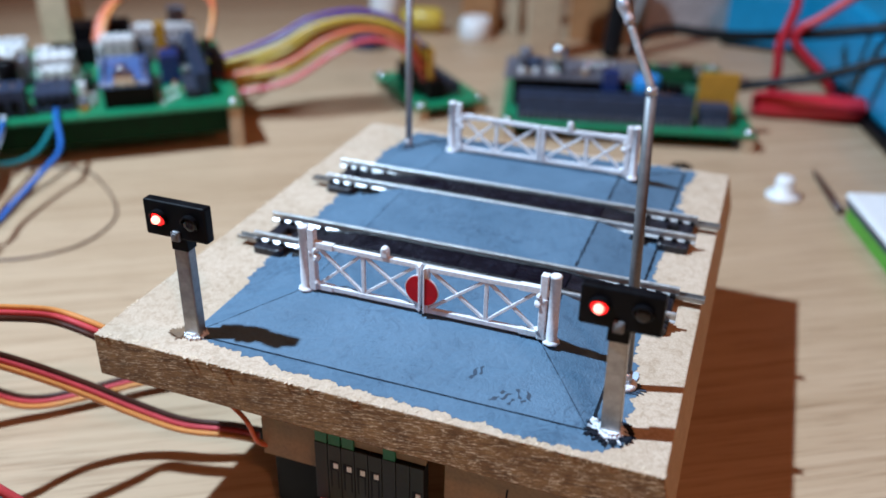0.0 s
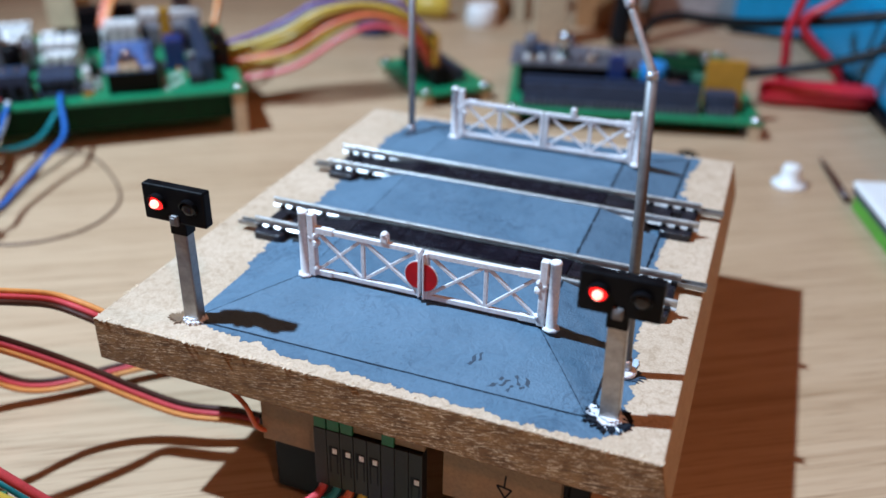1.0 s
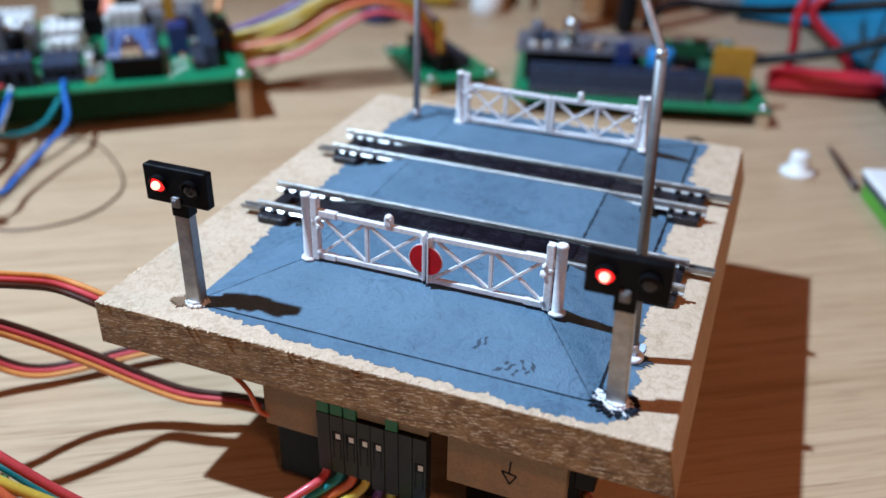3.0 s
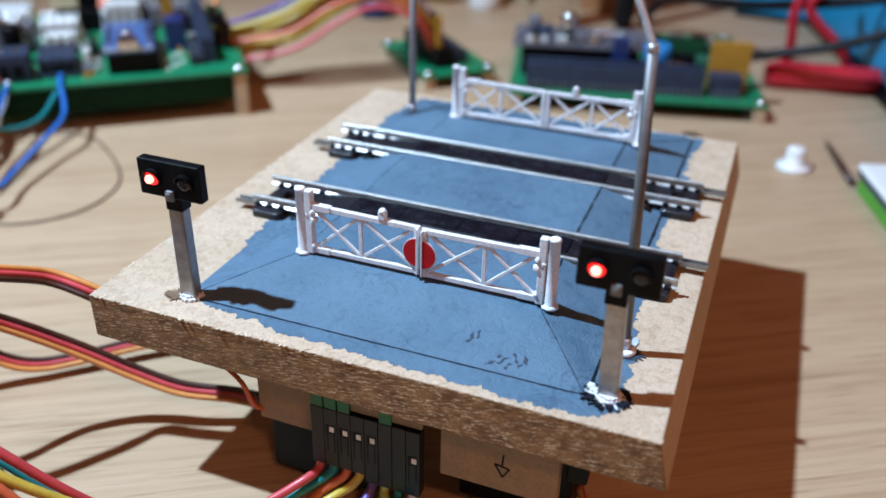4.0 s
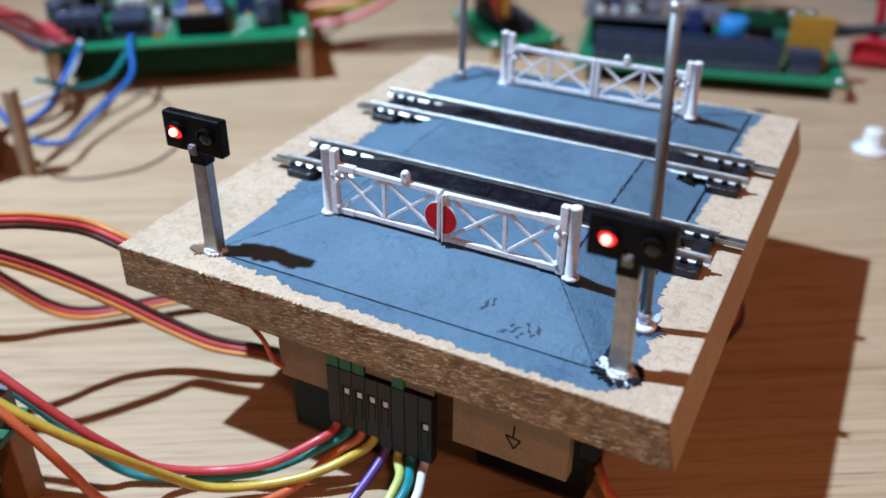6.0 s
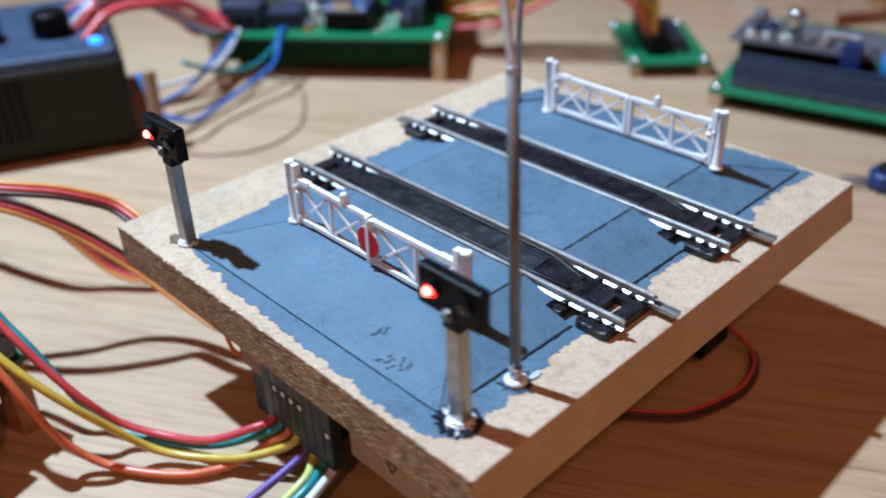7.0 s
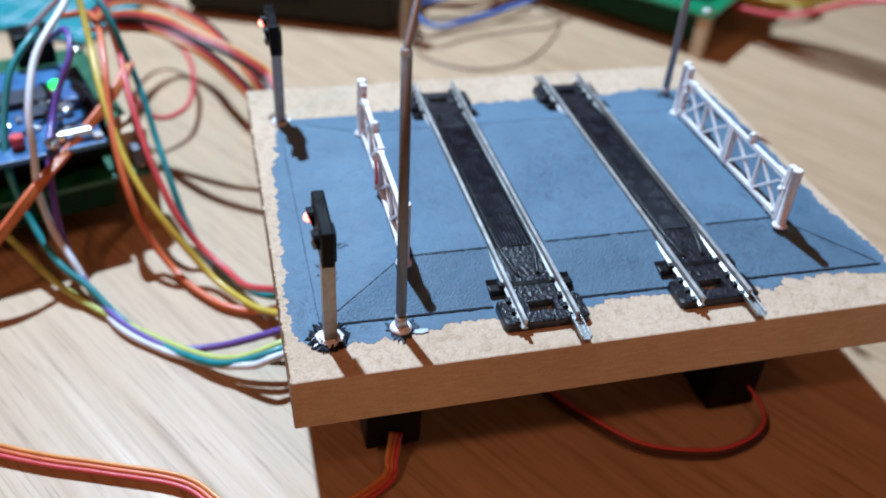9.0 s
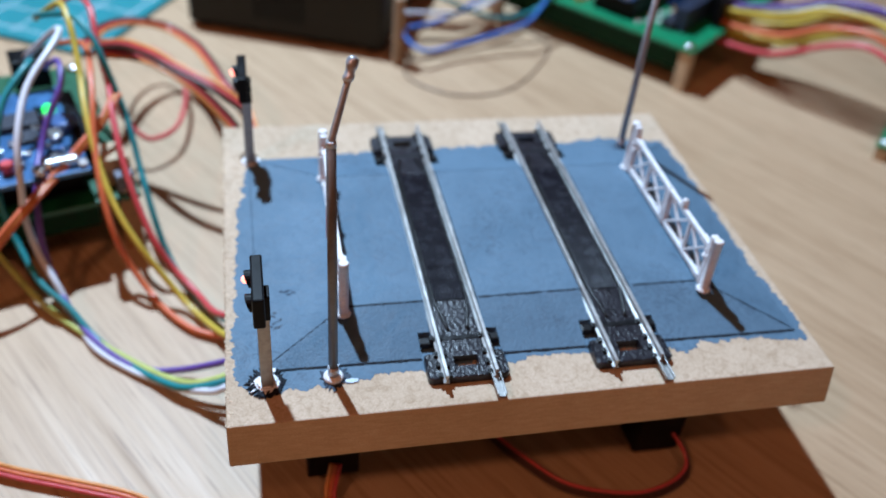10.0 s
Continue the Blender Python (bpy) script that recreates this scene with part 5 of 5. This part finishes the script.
bin_ = thing("blue_tray", 186, 240, 0, "long cyan plastic tray with black base, crossed by cables", "tray", 105)
part("tray_body", block(B(), 0, -130, 5, 260, 0, 46, 4.0), CYAN, bin_)
part("base", block(B(), -2, -132, 0, 262, 2.5, 5, 1.0), BLACK, bin_)
part("front_panel", block(B(), 20, -0.5, 12, 200, 1.0, 40, 0.6), CYAN, bin_)
tray2 = thing("blue_tray", 88, 452, 0, "small cyan plastic tray behind the circuit board", "tray", -5)
part("tray_body", block(B(), 0, 0, 1, 60, 50, 34, 3.0), CYAN, tray2)
part("base", block(B(), -1, -1, 0, 61, 51, 3, 0.6), BLACK, tray2)
for nm, c, pts, r, lab in (
    ("power_cable", "black", [(40, 398, 4), (45, 395, 11), (51, 392, 17.7), (63.7, 385, 22.5), (82.7, 370, 25.4), (105.7, 350, 31), (135, 330, 40), (168, 320, 48.4), (230, 310, 58)], 2.6, "thick black power cable"),
    ("power_cable", "black", [(72, 286, 20), (77, 294, 15), (87.7, 308, 13), (110, 314, 17), (133.6, 312, 23.5), (149, 312, 29.3), (170, 312, 38), (230, 310, 56)], 2.2, "thick black power cable"),
    ("red_cable", "deep_red", [(114, 332, 80), (120, 329, 66), (123, 328, 54), (121.5, 328, 44), (119, 328, 33), (120.3, 330, 20), (119, 336, 4)], 2.2, "red cable hanging in front of the tray"),
    ("red_cable", "deep_red", [(158, 331, 68), (146, 330, 57.5), (134, 329, 47), (127, 329, 42), (125, 329, 37), (130, 330, 30), (140, 332, 21), (150, 340, 6)], 2.2, "red cable hanging in front of the tray"),
    ("black_cable", "black", [(30, 394, 2), (32, 395, 30), (34, 398, 60), (36, 404, 90)], 5.6, "upright thick black cable"),
    ("thin_lead", "brown", [(-159, 134, 0.4), (-135, 144, 0.4), (-112, 132, 0.4), (-95, 116, 0.4), (-90, 101, 0.4), (-92, 88, 0.4), (-101, 77, 0.4), (-112, 73, 0.4), (-126, 79, 0.4)], 0.4, "thin brown wire in a loop on the table"),
    ("red_lead", "red", [(-150, 62, 36), (-152, 76, 44), (-152, 94, 43), (-160, 112, 37), (-168, 124, 28), (-164, 132, 24)], 1.9, "thick red lead beside the black case"),
    ("red_lead", "red", [(-162, 64, 36), (-166, 80, 42), (-166, 96, 42), (-172, 112, 38), (-174, 126, 29), (-168, 136, 24)], 1.9, "thick red lead beside the black case"),
    ("white_lead", "white", [(-128, 74, 20), (-134, 90, 17), (-142, 106, 14), (-150, 122, 17), (-158, 134, 22)], 0.9, "thin white lead beside the black case"),
    ("blue_lead", "blue", [(-126, 76, 14), (-131, 92, 15), (-140, 110, 20), (-152, 128, 23)], 0.9, "thin blue lead beside the black case"),
):
    wire(nm, c, pts, r, lab, "cable", "loose cables")
solid("white_pot", turned(B(), -56, 404, [(9, 0), (9.6, 1), (9.6, 9), (9.0, 10), (8.6, 13)], 20), IVORY, "small round white pot", "pot")
solid("wood_offcut", block(B(), -70, 418, 0, -48, 434, 54, 0.6), DARK_TIMBER, "upright brown wood offcut", "wood offcut")
solid("wood_offcut", block(B(), -42, 424, 0, -34, 436, 60, 0.6), TIMBER, "narrow upright pale wood offcut", "wood offcut")
solid("wood_stick", block(B(), -9, -5, 0, 9, 5, 74, 0.6, Matrix.Translation((-7, 377, 0)) @ Matrix.Rotation(0.4, 4, "Z")), TIMBER, "upright pale wood stick", "wood stick")
solid("wood_stick", block(B(), -2, 424, 0, 34, 440, 52, 0.6), DARK_TIMBER, "small block of brown wood standing on the table", "wood block")
solid("wood_stick", block(B(), -224, 228, 0, -206, 240, 58, 0.6), TIMBER, "upright pale wood stick behind the circuit board", "wood stick")
solid("wood_stick", block(B(), -1.9, -1.9, 0, 1.9, 1.9, 30, 0.4, Matrix.Translation((-120.5, 71.0, 0)) @ Matrix.Rotation(0.3, 4, "Z")), CARD, "square brown wood stick standing beside the black case", "wood stick")
solid("pale_box", block(B(), 0, 0, 0, 58, 40, 46, 2.0, Matrix.Translation((38, 462, 0)) @ Matrix.Rotation(0.4, 4, "Z")), PALE_GREY, "pale grey plastic box", "box")
glue = thing("glue_bottle", -108, 360, 0, "blue glue bottle with a white nozzle", "bottle", 20)
part("bottle_body", turned(B(), 0, 0, [(10, 0), (11, 2), (11, 9), (8, 13)], 20), BLUE, glue)
part("nozzle", turned(B(), 0, 0, [(7.8, 13), (5, 20)], 16), IVORY, glue, "white nozzle")
ycap = thing("yellow_cap", -91, 404, 0, "yellow plastic cap lying on the table", "cap", 20)
part("cap_body", sweep(B(), [(-12, 4, 8), (0, 2, 8), (10, 0, 8), (13, 0, 8)], [6.5, 7.5, 7.5, 5], 14, 1), CABLE["yellow"], ycap)
solid("white_bottle", turned(B(), -121, 415, [(9, 0), (9.5, 2), (9.5, 22), (5, 27), (4, 40)], 18), IVORY, "white plastic bottle standing on the table", "bottle")
knob = thing("blue_component", 90, 222, 0, "round dark blue electronic component lying on the table", "component", 30)
part("body", turned(B(), 0, 0, [(5.2, 0), (6.0, 0.8), (6.0, 5.6), (5.2, 6.4), (2.0, 6.8)], 20), BLUE, knob)
part("cap", turned(B(), 0.4, 0.4, [(4.0, 6.4), (3.8, 8.0), (2.6, 8.6)], 16), BLACK, knob)
for k in range(3):
    part("lead", sweep(B(), [(-5, 2.4 * (k - 1), 1.4), (-9, 2.8 * (k - 1), 1.8), (-14, 3.2 * (k - 1), 0.8)], 0.55, 8, 4), DULL, knob, "grey wire lead")
